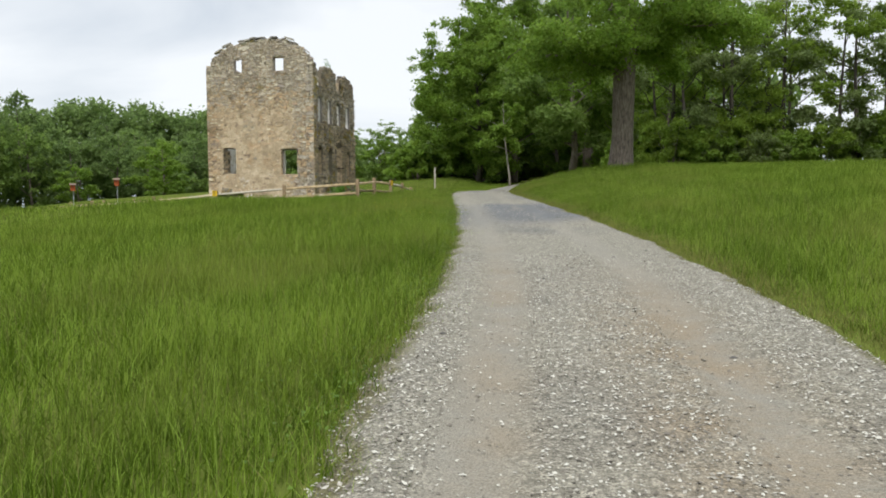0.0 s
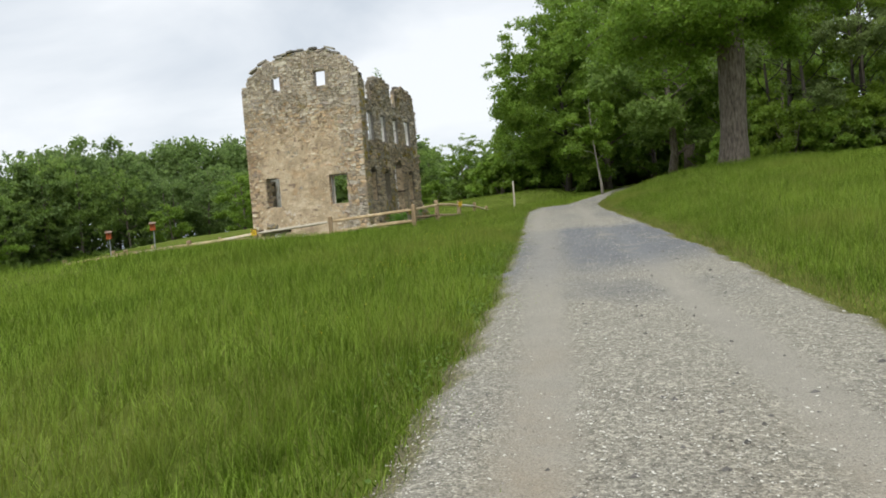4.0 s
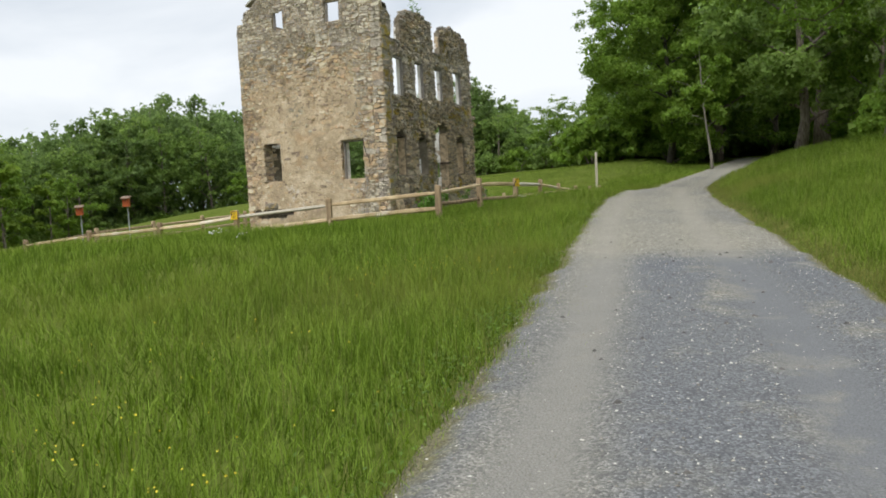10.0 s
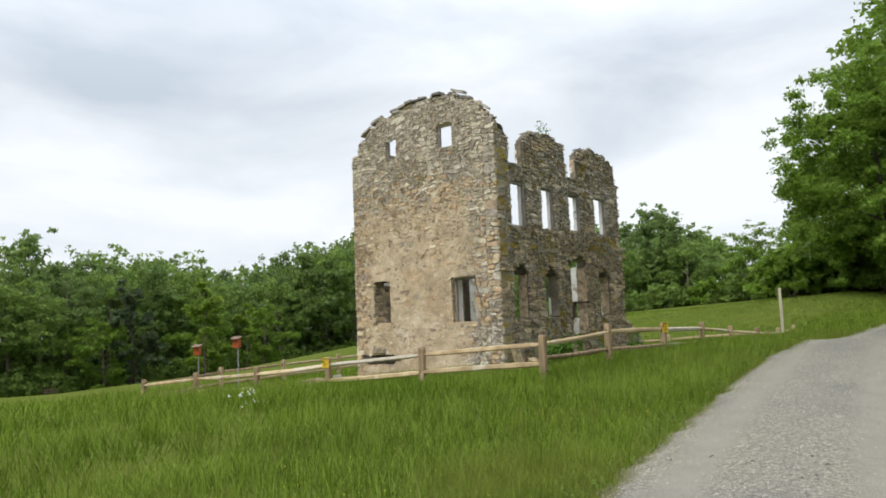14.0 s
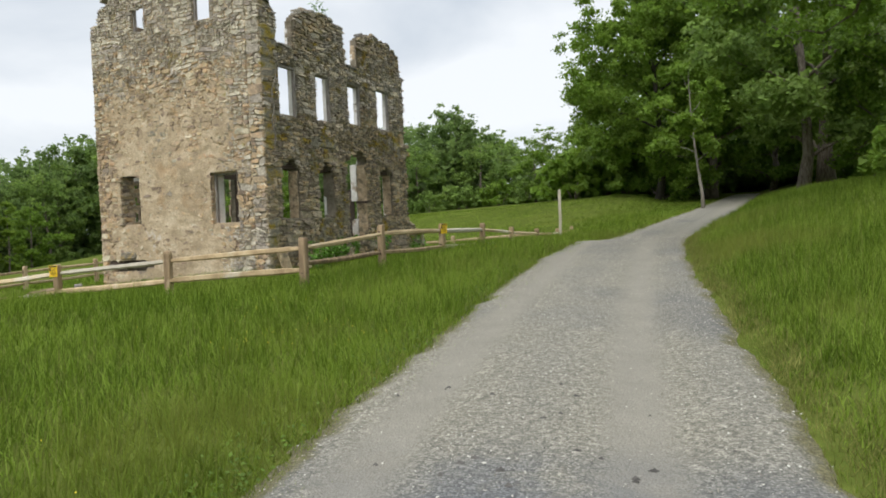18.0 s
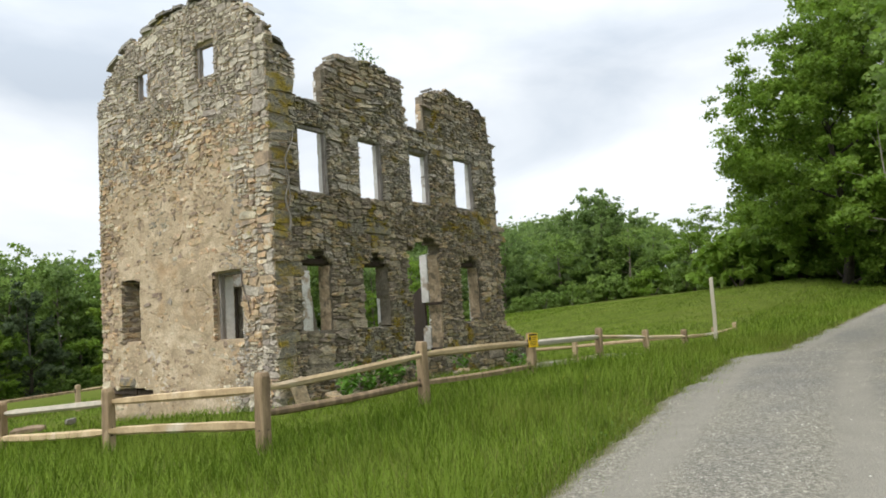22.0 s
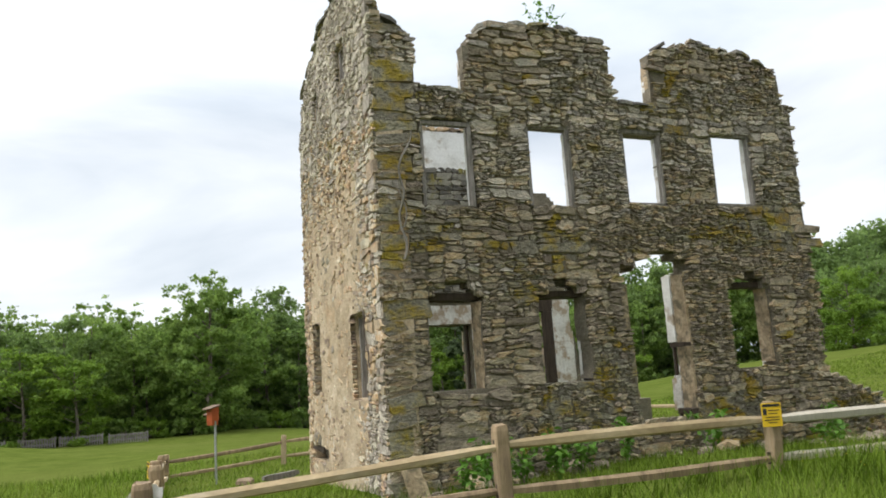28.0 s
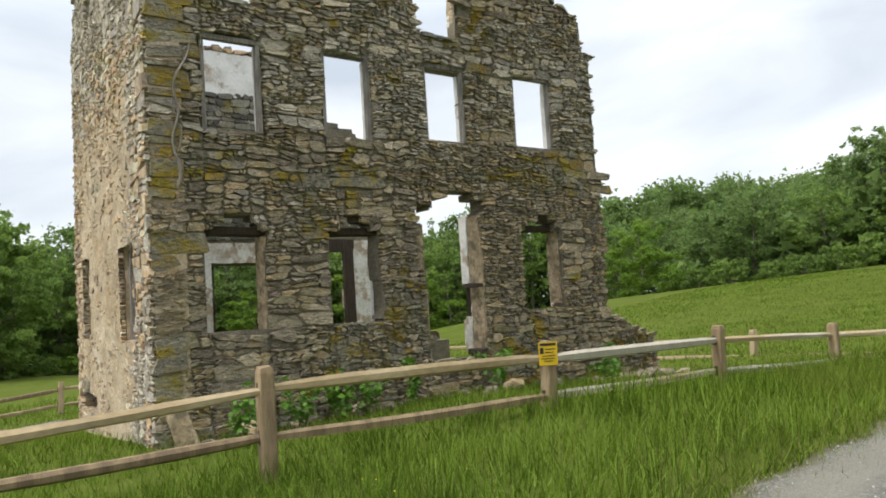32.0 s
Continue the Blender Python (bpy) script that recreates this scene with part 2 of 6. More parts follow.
M_QUOIN = mat("lichened_stone", [(0.21, 0.188, 0.142), (0.285, 0.252, 0.188), (0.36, 0.315, 0.23)], 4.0, 9, 0.92, 1.0, 16, 0.05, rnd=0.4, hue=0.012,
              stain=(0.3, 0.215, 0.035), stain_scale=2.0, stain_at=(0.47, 0.6), fine=0.4, stretch=(1, 1, 1.6))
M_GREYSTONE = mat("grey_gable_stone", [(0.300, 0.265, 0.214), (0.400, 0.354, 0.286), (0.486, 0.430, 0.348), (0.588, 0.514, 0.412)], 4.5, 9, 0.92, 1.0, 18, 0.04, rnd=0.5, hue=0.016,
                  stain=(0.36, 0.28, 0.1), stain_scale=1.3, stain_at=(0.64, 0.7), fine=0.3)
# upper side-wall stone: greyer, with extra brightness put into its colour
M_PALESTONE = mat("lightened_grey_stone", [(0.285, 0.254, 0.210), (0.384, 0.342, 0.283), (0.459, 0.406, 0.333), (0.546, 0.474, 0.380), (0.595, 0.480, 0.354)], 5.0, 9, 0.92, 1.0, 16, 0.05, rnd=0.42, hue=0.012,
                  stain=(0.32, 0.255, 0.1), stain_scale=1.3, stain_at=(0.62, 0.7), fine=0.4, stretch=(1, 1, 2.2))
M_CAP = mat("dark_coping_and_inner_stone", [(0.12, 0.112, 0.095), (0.2, 0.185, 0.155), (0.3, 0.275, 0.225)], 4, 8, 0.92, 0.9, 26, 0.025, rnd=0.7, hue=0.012,
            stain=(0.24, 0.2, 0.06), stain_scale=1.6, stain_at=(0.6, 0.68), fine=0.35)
M_MORTAR = mat("side_wall_mortar", [(0.14, 0.121, 0.09), (0.2, 0.173, 0.127), (0.27, 0.23, 0.167)], 5, 8, 0.95, 0.9, 40, 0.02, fine=0.4)
M_RENDER = mat("gable_lime_render", [(0.32, 0.248, 0.162), (0.45, 0.352, 0.232), (0.575, 0.47, 0.335)], 2.2, 10, 0.95, 0.9, 30, 0.015,
               stain=(0.4, 0.262, 0.14), stain_scale=0.9, stain_at=(0.55, 0.72), fine=0.32)
M_PLASTER = mat("white_plaster", [(0.62, 0.6, 0.56), (0.8, 0.785, 0.75), (0.84, 0.83, 0.81)], 2.5, 8, 0.9, 0.5, 20, 0.01,
                stain=(0.4, 0.32, 0.235), stain_scale=2.4, stain_at=(0.57, 0.68), fine=0.08)
M_OLDPOLE = mat("bleached_pole_wood", [(0.42, 0.37, 0.295), (0.54, 0.49, 0.4)], 3, 7, 0.82, 0.4, 30, 0.006, fine=0.15, stretch=(3, 3, 0.4))
M_TANPLASTER = mat("tan_plaster", [(0.29, 0.215, 0.135), (0.44, 0.335, 0.215), (0.57, 0.45, 0.31)], 5, 8, 0.9, 0.7, 20, 0.015, stain=(0.2, 0.165, 0.11), stain_scale=6, stain_at=(0.5, 0.62), fine=0.25)
M_WORNPLASTER = mat("worn_white_plaster", [(0.5, 0.46, 0.4), (0.7, 0.67, 0.62), (0.78, 0.765, 0.73)], 2.5, 8, 0.9, 0.6, 20, 0.012,
                    stain=(0.42, 0.33, 0.24), stain_scale=4.2, stain_at=(0.5, 0.6), fine=0.14)
M_GREYWOOD = mat("weathered_frame_wood", [(0.12, 0.105, 0.09), (0.24, 0.215, 0.19), (0.34, 0.31, 0.28)], 6, 6, 0.85, 0.6, 40, 0.006, stretch=(4, 4, 0.5))
M_DARKWOOD = mat("dark_old_wood_and_mortise", [(0.035, 0.025, 0.018), (0.08, 0.058, 0.042)], 6, 6, 0.85, 0.6, 40, 0.006, stretch=(4, 4, 0.5))
M_FENCE = mat("split_rail_wood", [(0.34, 0.245, 0.135), (0.48, 0.36, 0.21), (0.58, 0.455, 0.285)], 3, 7, 0.8, 0.5, 30, 0.006, rnd=0.35,
              stain=(0.62, 0.56, 0.46), stain_scale=0.8, stain_at=(0.52, 0.66), fine=0.15, stretch=(1, 0.35, 1))
M_POST = mat("fence_post_wood", [(0.2, 0.14, 0.085), (0.32, 0.23, 0.135), (0.42, 0.32, 0.2)], 3, 7, 0.82, 0.6, 30, 0.006, rnd=0.4, fine=0.2, stretch=(3, 3, 0.4))
M_BARK = mat("furrowed_bark", [(0.07, 0.055, 0.042), (0.17, 0.14, 0.112), (0.27, 0.228, 0.185)], 5, 8, 0.95, 1.0, 9, 0.08, stretch=(2.2, 2.2, 0.5), fine=0.3)
M_PALEBARK = mat("pale_bark", [(0.2, 0.175, 0.145), (0.33, 0.295, 0.25)], 5, 8, 0.95, 0.6, 12, 0.03, stretch=(2, 2, 0.5))
M_DARKBARK = mat("dark_bark", [(0.045, 0.038, 0.03), (0.1, 0.085, 0.07)], 5, 8, 0.95, 0.6, 12, 0.03, stretch=(2, 2, 0.5))
M_LIMEWASH = mat("old_limewash", [(0.44, 0.37, 0.28), (0.56, 0.49, 0.4), (0.66, 0.61, 0.53)], 3, 8, 0.92, 0.6, 25, 0.01, stain=(0.42, 0.33, 0.22), stain_scale=4, stain_at=(0.46, 0.6), fine=0.2)
M_YELLOW = mat("yellow_sign", [(0.72, 0.46, 0.02), (0.8, 0.52, 0.03)], 3, 3, 0.5, 0, 30, fine=0.03)
M_BLACK = mat("black_print_and_hole", [(0.02, 0.02, 0.02), (0.03, 0.03, 0.03)], 3, 2, 0.6, 0, 30, fine=0)
M_ORANGE = mat("orange_painted_wood", [(0.3, 0.065, 0.018), (0.38, 0.09, 0.025)], 8, 4, 0.7, 0.2, 40, 0.004, fine=0.08)
M_ROOFBOARD = mat("nest_box_roof_wood", [(0.13, 0.085, 0.055), (0.2, 0.135, 0.09)], 8, 4, 0.8, 0.2, 40, 0.004)
M_TABLE = mat("weathered_table_wood", [(0.17, 0.12, 0.075), (0.26, 0.19, 0.125), (0.34, 0.26, 0.18)], 4, 6, 0.85, 0.4, 30, 0.006, rnd=0.3, stretch=(0.5, 3, 3))
M_METAL = mat("galvanised_pole", [(0.3, 0.31, 0.31), (0.42, 0.43, 0.43)], 8, 4, 0.5, 0, 40, metal=0.6)
M_PETAL = mat("yellow_petals", [(0.7, 0.54, 0.03), (0.8, 0.66, 0.05)], 8, 2, 0.6, 0, 40, fine=0)
M_CLOVER = mat("clover_leaves", [(0.07, 0.128, 0.012), (0.112, 0.192, 0.018)], 6, 4, 0.6, 0, 40, rnd=0.5, translucent=0.3)
M_WEED = mat("broad_weed_leaves", [(0.085, 0.189, 0.023), (0.153, 0.304, 0.039)], 6, 4, 0.6, 0, 40, rnd=0.5, translucent=0.3)


def leaf_mat(name, a, b, c):
    return mat(name, [a, b, c], 0.5, 5, 0.6, 0, 8, rnd=0.45, hue=0.012, fine=0.15, translucent=0.62)


M_LEAF = leaf_mat("leaves_fresh", (0.117, 0.195, 0.023), (0.172, 0.278, 0.033), (0.239, 0.351, 0.056))
M_LEAFDARK = leaf_mat("leaves_deep", (0.125, 0.203, 0.044), (0.193, 0.286, 0.062), (0.263, 0.365, 0.085))
M_LEAFFAR = leaf_mat("leaves_far", (0.106, 0.168, 0.050), (0.161, 0.240, 0.069), (0.227, 0.314, 0.090))
M_LEAFPALE = leaf_mat("leaves_pale", (0.123, 0.178, 0.050), (0.184, 0.245, 0.078), (0.239, 0.295, 0.106))
M_LEAFLIME = leaf_mat("leaves_lime", (0.128, 0.206, 0.023), (0.190, 0.284, 0.033), (0.251, 0.345, 0.050))
M_LEAFEVER = leaf_mat("evergreen_needles", (0.056, 0.084, 0.039), (0.084, 0.117, 0.053), (0.111, 0.151, 0.067))

# ---- land ----
rng = np.random.default_rng(7)


def sstep(a, b, v):
    t = np.clip((np.asarray(v, float) - a) / (b - a), 0, 1)
    return t * t * (3 - 2 * t)


ROAD_Y = (-30, 0, 5, 10, 15, 20, 25, 30, 35, 40, 45, 50, 60, 70, 95)
ROAD_X = (1.7, 0.75, 0.65, 0.38, -0.17, -0.87, -1.55, -2.3, -3.1, -3.55, -3.55, -3.2, -2.75, -2.3, -1.4)
ROAD_W = (3.3, 3.3, 3.2, 3.1, 3.0, 2.9, 2.86, 2.8, 2.74, 2.6, 2.4, 2.3, 2.2, 2.1, 2.0)


def soft_interp(y, vals):
    """The road's line, rounded where its stretches meet."""
    y = np.asarray(y, float)
    return sum(np.interp(y + d, ROAD_Y, vals) for d in (-4, -2, 0, 2, 4)) / 5


def road_x(y):
    return soft_interp(y, ROAD_X)


def road_w(y):
    return soft_interp(y, ROAD_W)


def road_z(y):
    y = np.asarray(y, float)
    up = 0.0455 * np.minimum(y, 120) + 0.42 * (1 - np.exp(-np.maximum(y, 0) / 12))
    up = up - 0.27 * sstep(40.5, 45, y)
    return np.where(y < 0, 0.08 * np.maximum(y, -40), up)


FAR_LAND = ((-74, -22, -0.2), (-82, 5, -0.9), (-85, 25, -1.0), (-88, 42, -1.3), (-97, 64, -2.9), (-101, 84, -2.3), (-103, 108, -1.8), (-92, 134, -0.4), (-72, 138, 0.8), (-58, 116, 1.6))


def land(x, y):
    """Height of the ground."""
    x, y = np.asarray(x, float), np.asarray(y, float)
    z = road_z(y)
    d = x - road_x(y)
    u = np.maximum(0, -d - road_w(y) / 2)
    v = np.maximum(0, d - road_w(y) / 2)
    k = 0.02 + 0.034 * sstep(22, 34, y)
    z = z - k * np.minimum(u, 20) - 0.033 * np.clip(u - 20, 0, 45)
    z = z + 1.15 * sstep(56, 84, y) * sstep(1.5, 8, u) - 0.42 * np.exp(-((y - 53) / 7) ** 2) * sstep(2, 5, u) * np.exp(-u / 18)
    z = z + 0.47 * np.exp(-((x + 17) / 9.5) ** 2 - ((y - 28.5) / 4.8) ** 2) * sstep(1, 7, u)
    z = z + sstep(25, 58, u) * np.clip((36 - y) * 0.12, -0.5, 1.3)
    z = z + 0.13 * np.exp(-((x + 14.2) / 3.2) ** 2 - ((y - 36.2) / 0.9) ** 2)
    z = z + 0.16 * np.exp(-((x + 13.5) ** 2 + (y - 41) ** 2) / 40)
    z = z + (0.25 + 0.7 * sstep(15, 44, y)) * (1 - np.exp(-v / 3)) * (1 - 0.5 * sstep(55, 75, y)) + 0.012 * np.minimum(v, 40)
    z = z + 0.27 * sstep(40.5, 45, y) * sstep(0, 4, v) + 0.3 * np.exp(-((x - 4) ** 2 + (y - 44) ** 2) / 12) * sstep(0.3, 3, v)
    # the far meadow falls gently to the wood's edge
    w = sstep(48, 72, u)
    near = [1 / ((x - fx) ** 2 + (y - fy) ** 2 + 30) ** 1.5 for fx, fy, _ in FAR_LAND]
    z = z * (1 - w) + w * sum(q * fz for q, (_, _, fz) in zip(near, FAR_LAND)) / sum(near)
    z = z + 0.03 * np.sin(x * 1.1 + 2) * np.sin(y * 0.9) * np.minimum(1, (u + v) / 2) * (1 - sstep(14, 26, u + v)) * (1 - sstep(60, 74, y))
    return z - 0.05 + 0.05 * sstep(0.0, 0.35, u + v)


def mesh_object(name, verts, faces, material, parent=None, label="", smooth=False):
    me = bpy.data.meshes.new(name)
    if isinstance(faces, np.ndarray):
        verts = np.ascontiguousarray(verts, dtype=np.float32)
        k = faces.shape[1]
        me.vertices.add(len(verts))
        me.vertices.foreach_set("co", verts.ravel())
        me.loops.add(faces.size)
        me.loops.foreach_set("vertex_index", np.ascontiguousarray(faces, dtype=np.int32).ravel())
        me.polygons.add(len(faces))
        me.polygons.foreach_set("loop_start", np.arange(0, faces.size, k, dtype=np.int32))
        me.polygons.foreach_set("loop_total", np.full(len(faces), k, dtype=np.int32))
        me.update(calc_edges=True)
    else:
        me.from_pydata([tuple(v) for v in verts], [], faces)
    for m in (material if isinstance(material, (list, tuple)) else [material]):
        me.materials.append(m)
    if smooth:
        me.shade_smooth()
    ob = new(name, me)
    if parent:
        ob.parent = parent
    if label:
        ob["label"] = label
    return ob


def grid_faces(nu, nv):
    i = np.arange(nu - 1)[:, None] * nv + np.arange(nv - 1)[None]
    return np.stack([i, i + nv, i + nv + 1, i + 1], -1).reshape(-1, 4)


def axis(fine0, fine1, step, far):
    mid = list(np.arange(fine0, fine1 + 1e-6, step))
    lo, hi, s = fine0, fine1, step
    left, right = [], []
    while hi < far:
        s *= 1.16
        lo, hi = lo - s, hi + s
        left.insert(0, lo)
        right.append(hi)
    return np.array(left + mid + right)


gx, gy = axis(-34, 14, 0.4, 2200), axis(-6, 78, 0.4, 2200)
GX, GY = np.meshgrid(gx, gy, indexing="ij")
ground = mesh_object("ground", np.stack([GX, GY, land(GX, GY)], -1).reshape(-1, 3), grid_faces(len(gx), len(gy)), M_GROUND, smooth=True)
tagged(ground, "rolling green meadow sloping down from the lane", "ground", kind="structure")

# the lane: gravel with two smoother wheel tracks and a trodden, yellowed verge
def wander(y, seed):
    """How far a frayed edge of the lane strays sideways."""
    y = np.asarray(y, float)
    w = [0.1 * noise.noise(Vector((v * 0.5, seed, 0))) + 0.12 * noise.noise(Vector((v * 1.9, seed, 3))) + 0.08 * noise.noise(Vector((v * 5.5, seed, 6))) for v in y.ravel()]
    return np.array(w).reshape(y.shape)


ry = np.arange(-24, 92, 0.2)
rs = np.linspace(-0.5, 0.5, 39)
RY, RS = np.meshgrid(ry, rs, indexing="ij")
stray_l, stray_r = wander(ry, 2.0)[:, None], wander(ry, 9.0)[:, None]
SIDE = RS * (road_w(RY) + 0.7)
RX = road_x(RY) + SIDE
OUT = np.abs(SIDE) - road_w(RY) / 2 + np.where(RS < 0, stray_l, stray_r)
rut = -0.03 * np.exp(-((np.abs(SIDE + 0.2) - 0.77) / 0.22) ** 2)
rough = np.array([noise.noise(Vector((a * 2.2, b * 2.2, 0))) for a, b in zip(RX.ravel(), RY.ravel())]).reshape(RX.shape)
RZ = road_z(RY) + 0.045 + rut + 0.016 * rough - 0.085 * sstep(-0.12, 0.3, OUT)
road_faces = grid_faces(len(ry), len(rs))
road = mesh_object("road", np.stack([RX, RY, RZ], -1).reshape(-1, 3), road_faces, M_ROAD, smooth=True)
wear = road.data.attributes.new("wear", "FLOAT", "POINT")
wear.data.foreach_set("value", 1.1 * np.exp(-((np.abs(SIDE + 0.2 + 0.06 * np.sin(RY * 0.5)) - 0.77) / 0.27) ** 2).ravel().astype(np.float32))
verge = road.data.attributes.new("verge", "FLOAT", "POINT")
verge.data.foreach_set("value", sstep(-0.28, 0.2, OUT).ravel().astype(np.float32))
fresh = road.data.attributes.new("fresh", "FLOAT", "POINT")
crown = np.exp(-((SIDE + 0.17) / 0.34) ** 2) + sstep(0.85, 1.15, SIDE)
fresh_patch = 0.88 * sstep(15.5, 18.5, RY - 0.8 * SIDE) * (1 - sstep(24.3, 26.0, RY + 0.25 * rough)) * (0.4 + 0.6 * np.clip(sstep(-0.8, -0.4, SIDE) + 1 - sstep(-1.6, -1.2, SIDE), 0, 1)) + 0.14 * sstep(21, 25, RY) * crown
fresh.data.foreach_set("value", fresh_patch.ravel().astype(np.float32))
earth = road.data.attributes.new("earth", "FLOAT", "POINT")
earth.data.foreach_set("value", (0.95 * (1 - sstep(5, 12, RY)) * np.exp(-((SIDE - 0.35) / 0.55) ** 2) + 0.5 * (1 - sstep(8, 15, RY)) * np.exp(-((SIDE + 0.95) / 0.25) ** 2)).ravel().astype(np.float32))
tagged(road, "pale grey gravel lane with two worn wheel tracks", "road", kind="structure")


# ---- ruin ----
def thing(name, at, label, category, group="", kind=""):
    ob = new(name)
    ob.location = at
    ob.empty_display_size = 0.2
    return tagged(ob, label, category, group, kind)


def part(name, bm, material, parent, label="", smooth=False):
    """Links a bmesh in world metres as one mesh under its thing."""
    me = bpy.data.meshes.new(name)
    bm.to_mesh(me)
    bm.free()
    me.materials.append(material)
    if smooth:
        me.shade_smooth()
    ob = new(name, me)
    ob.parent = parent
    if parent:
        ob.matrix_parent_inverse = Matrix.Translation(-parent_origin(parent))
    if label:
        ob["label"] = label
    return ob


def parent_origin(ob):
    """Where a thing or part has its origin; the meshes themselves are laid out in world metres."""
    return Vector(ob.location)


def adopt(ob, parent):
    ob.parent = parent
    ob.matrix_parent_inverse = Matrix.Translation(-parent_origin(parent))
    return ob


def box_bm(x0, y0, z0, x1, y1, z1, bevel=0.0, jitter=0.0, seed=0):
    bm = bmesh.new()
    bmesh.ops.create_cube(bm, size=1)
    for v in bm.verts:
        v.co = Vector(((x0 + x1) / 2 + v.co.x * (x1 - x0), (y0 + y1) / 2 + v.co.y * (y1 - y0), (z0 + z1) / 2 + v.co.z * (z1 - z0)))
    if bevel:
        bmesh.ops.bevel(bm, geom=bm.edges[:], offset=bevel, segments=1, affect="EDGES")
    if jitter:
        r = random.Random(seed)
        for v in bm.verts:
            v.co += Vector([r.uniform(-jitter, jitter) for _ in range(3)])
    return bm


def n2(a, b, s, seed=0.0):
    return noise.noise(Vector((a * s + seed, b * s - seed * 1.7, seed * 3.1)))


def spans(lo, hi, cuts):
    """What is left of lo..hi once the cuts are taken out."""
    out = [(lo, hi)]
    for a, b in cuts:
        nxt = []
        for p, q in out:
            if b <= p or a >= q:
                nxt.append((p, q))
                continue
            if a > p:
                nxt.append((p, a))
            if b < q:
                nxt.append((b, q))
        out = nxt
    return [(p, q) for p, q in out if q - p > 0.03]


def stone_solid(u0, u1, z0, z1, depth, proud, r, warp, cut=1.0, plain=False):
    """One rough stone in wall coordinates (along, out, up): a chamfered irregular prism, 8 corners round."""
    g = 0.004
    w, h = u1 - u0 - 2 * g, z1 - z0 - 2 * g
    cu, cz = (u0 + u1) / 2, (z0 + z1) / 2
    ku, kz = .5 - min(.3, .045 * cut / max(w, .02)), .5 - min(.33, .03 * cut / max(h, .02))
    base = [(-.5, -kz), (-ku, -.5), (ku, -.5), (.5, -kz), (.5, kz), (ku, .5), (-ku, .5), (-.5, kz)]
    ju, jz = min(.12, .032 / max(w, .02)), min(.2, .022 / max(h, .02))
    skew, wedge = r.uniform(-.5, .5) * min(h, 0.3 * w), r.uniform(-.28, .28)
    ring = [(cu + (a + r.uniform(-1, 1) * ju) * w + skew * b, cz + (b + r.uniform(-1, 1) * jz) * h * (1 + wedge * a)) for a, b in base]
    tilt = r.uniform(-0.018, 0.018), r.uniform(-0.012, 0.018)
    verts = []
    rings = ((1.0, -depth), (1.0, proud * 0.55), (1 - min(.12, .014 / max(min(w, h), .03)), proud))
    if plain:
        rings = ((1.0, -0.04), (1 - min(.13, .015 / max(min(w, h), .03)), proud))
    for inset, out in rings:
        for a, b in ring:
            pa, pb = cu + (a - cu) * inset, cz + (b - cz) * inset
            o = out
            if out > 0:
                o += tilt[0] * (pa - cu) / max(w, .05) + tilt[1] * (pb - cz) / max(h, .03) + r.uniform(-.004, .004)
            verts.append((*warp(pa, pb), o))
    faces = []
    last = len(rings) - 1
    for k in range(last):
        for i in range(8):
            j = (i + 1) % 8
            faces.append((k * 8 + i, k * 8 + j, k * 8 + 8 + j, k * 8 + 8 + i))
    faces.append(tuple(range(last * 8, last * 8 + 8)))
    return verts, faces


def to_world(org, along, out):
    org, along, out = Vector(org), Vector(along), Vector(out)
    return lambda u, o, z: org + along * u + out * o + Vector((0, 0, z))


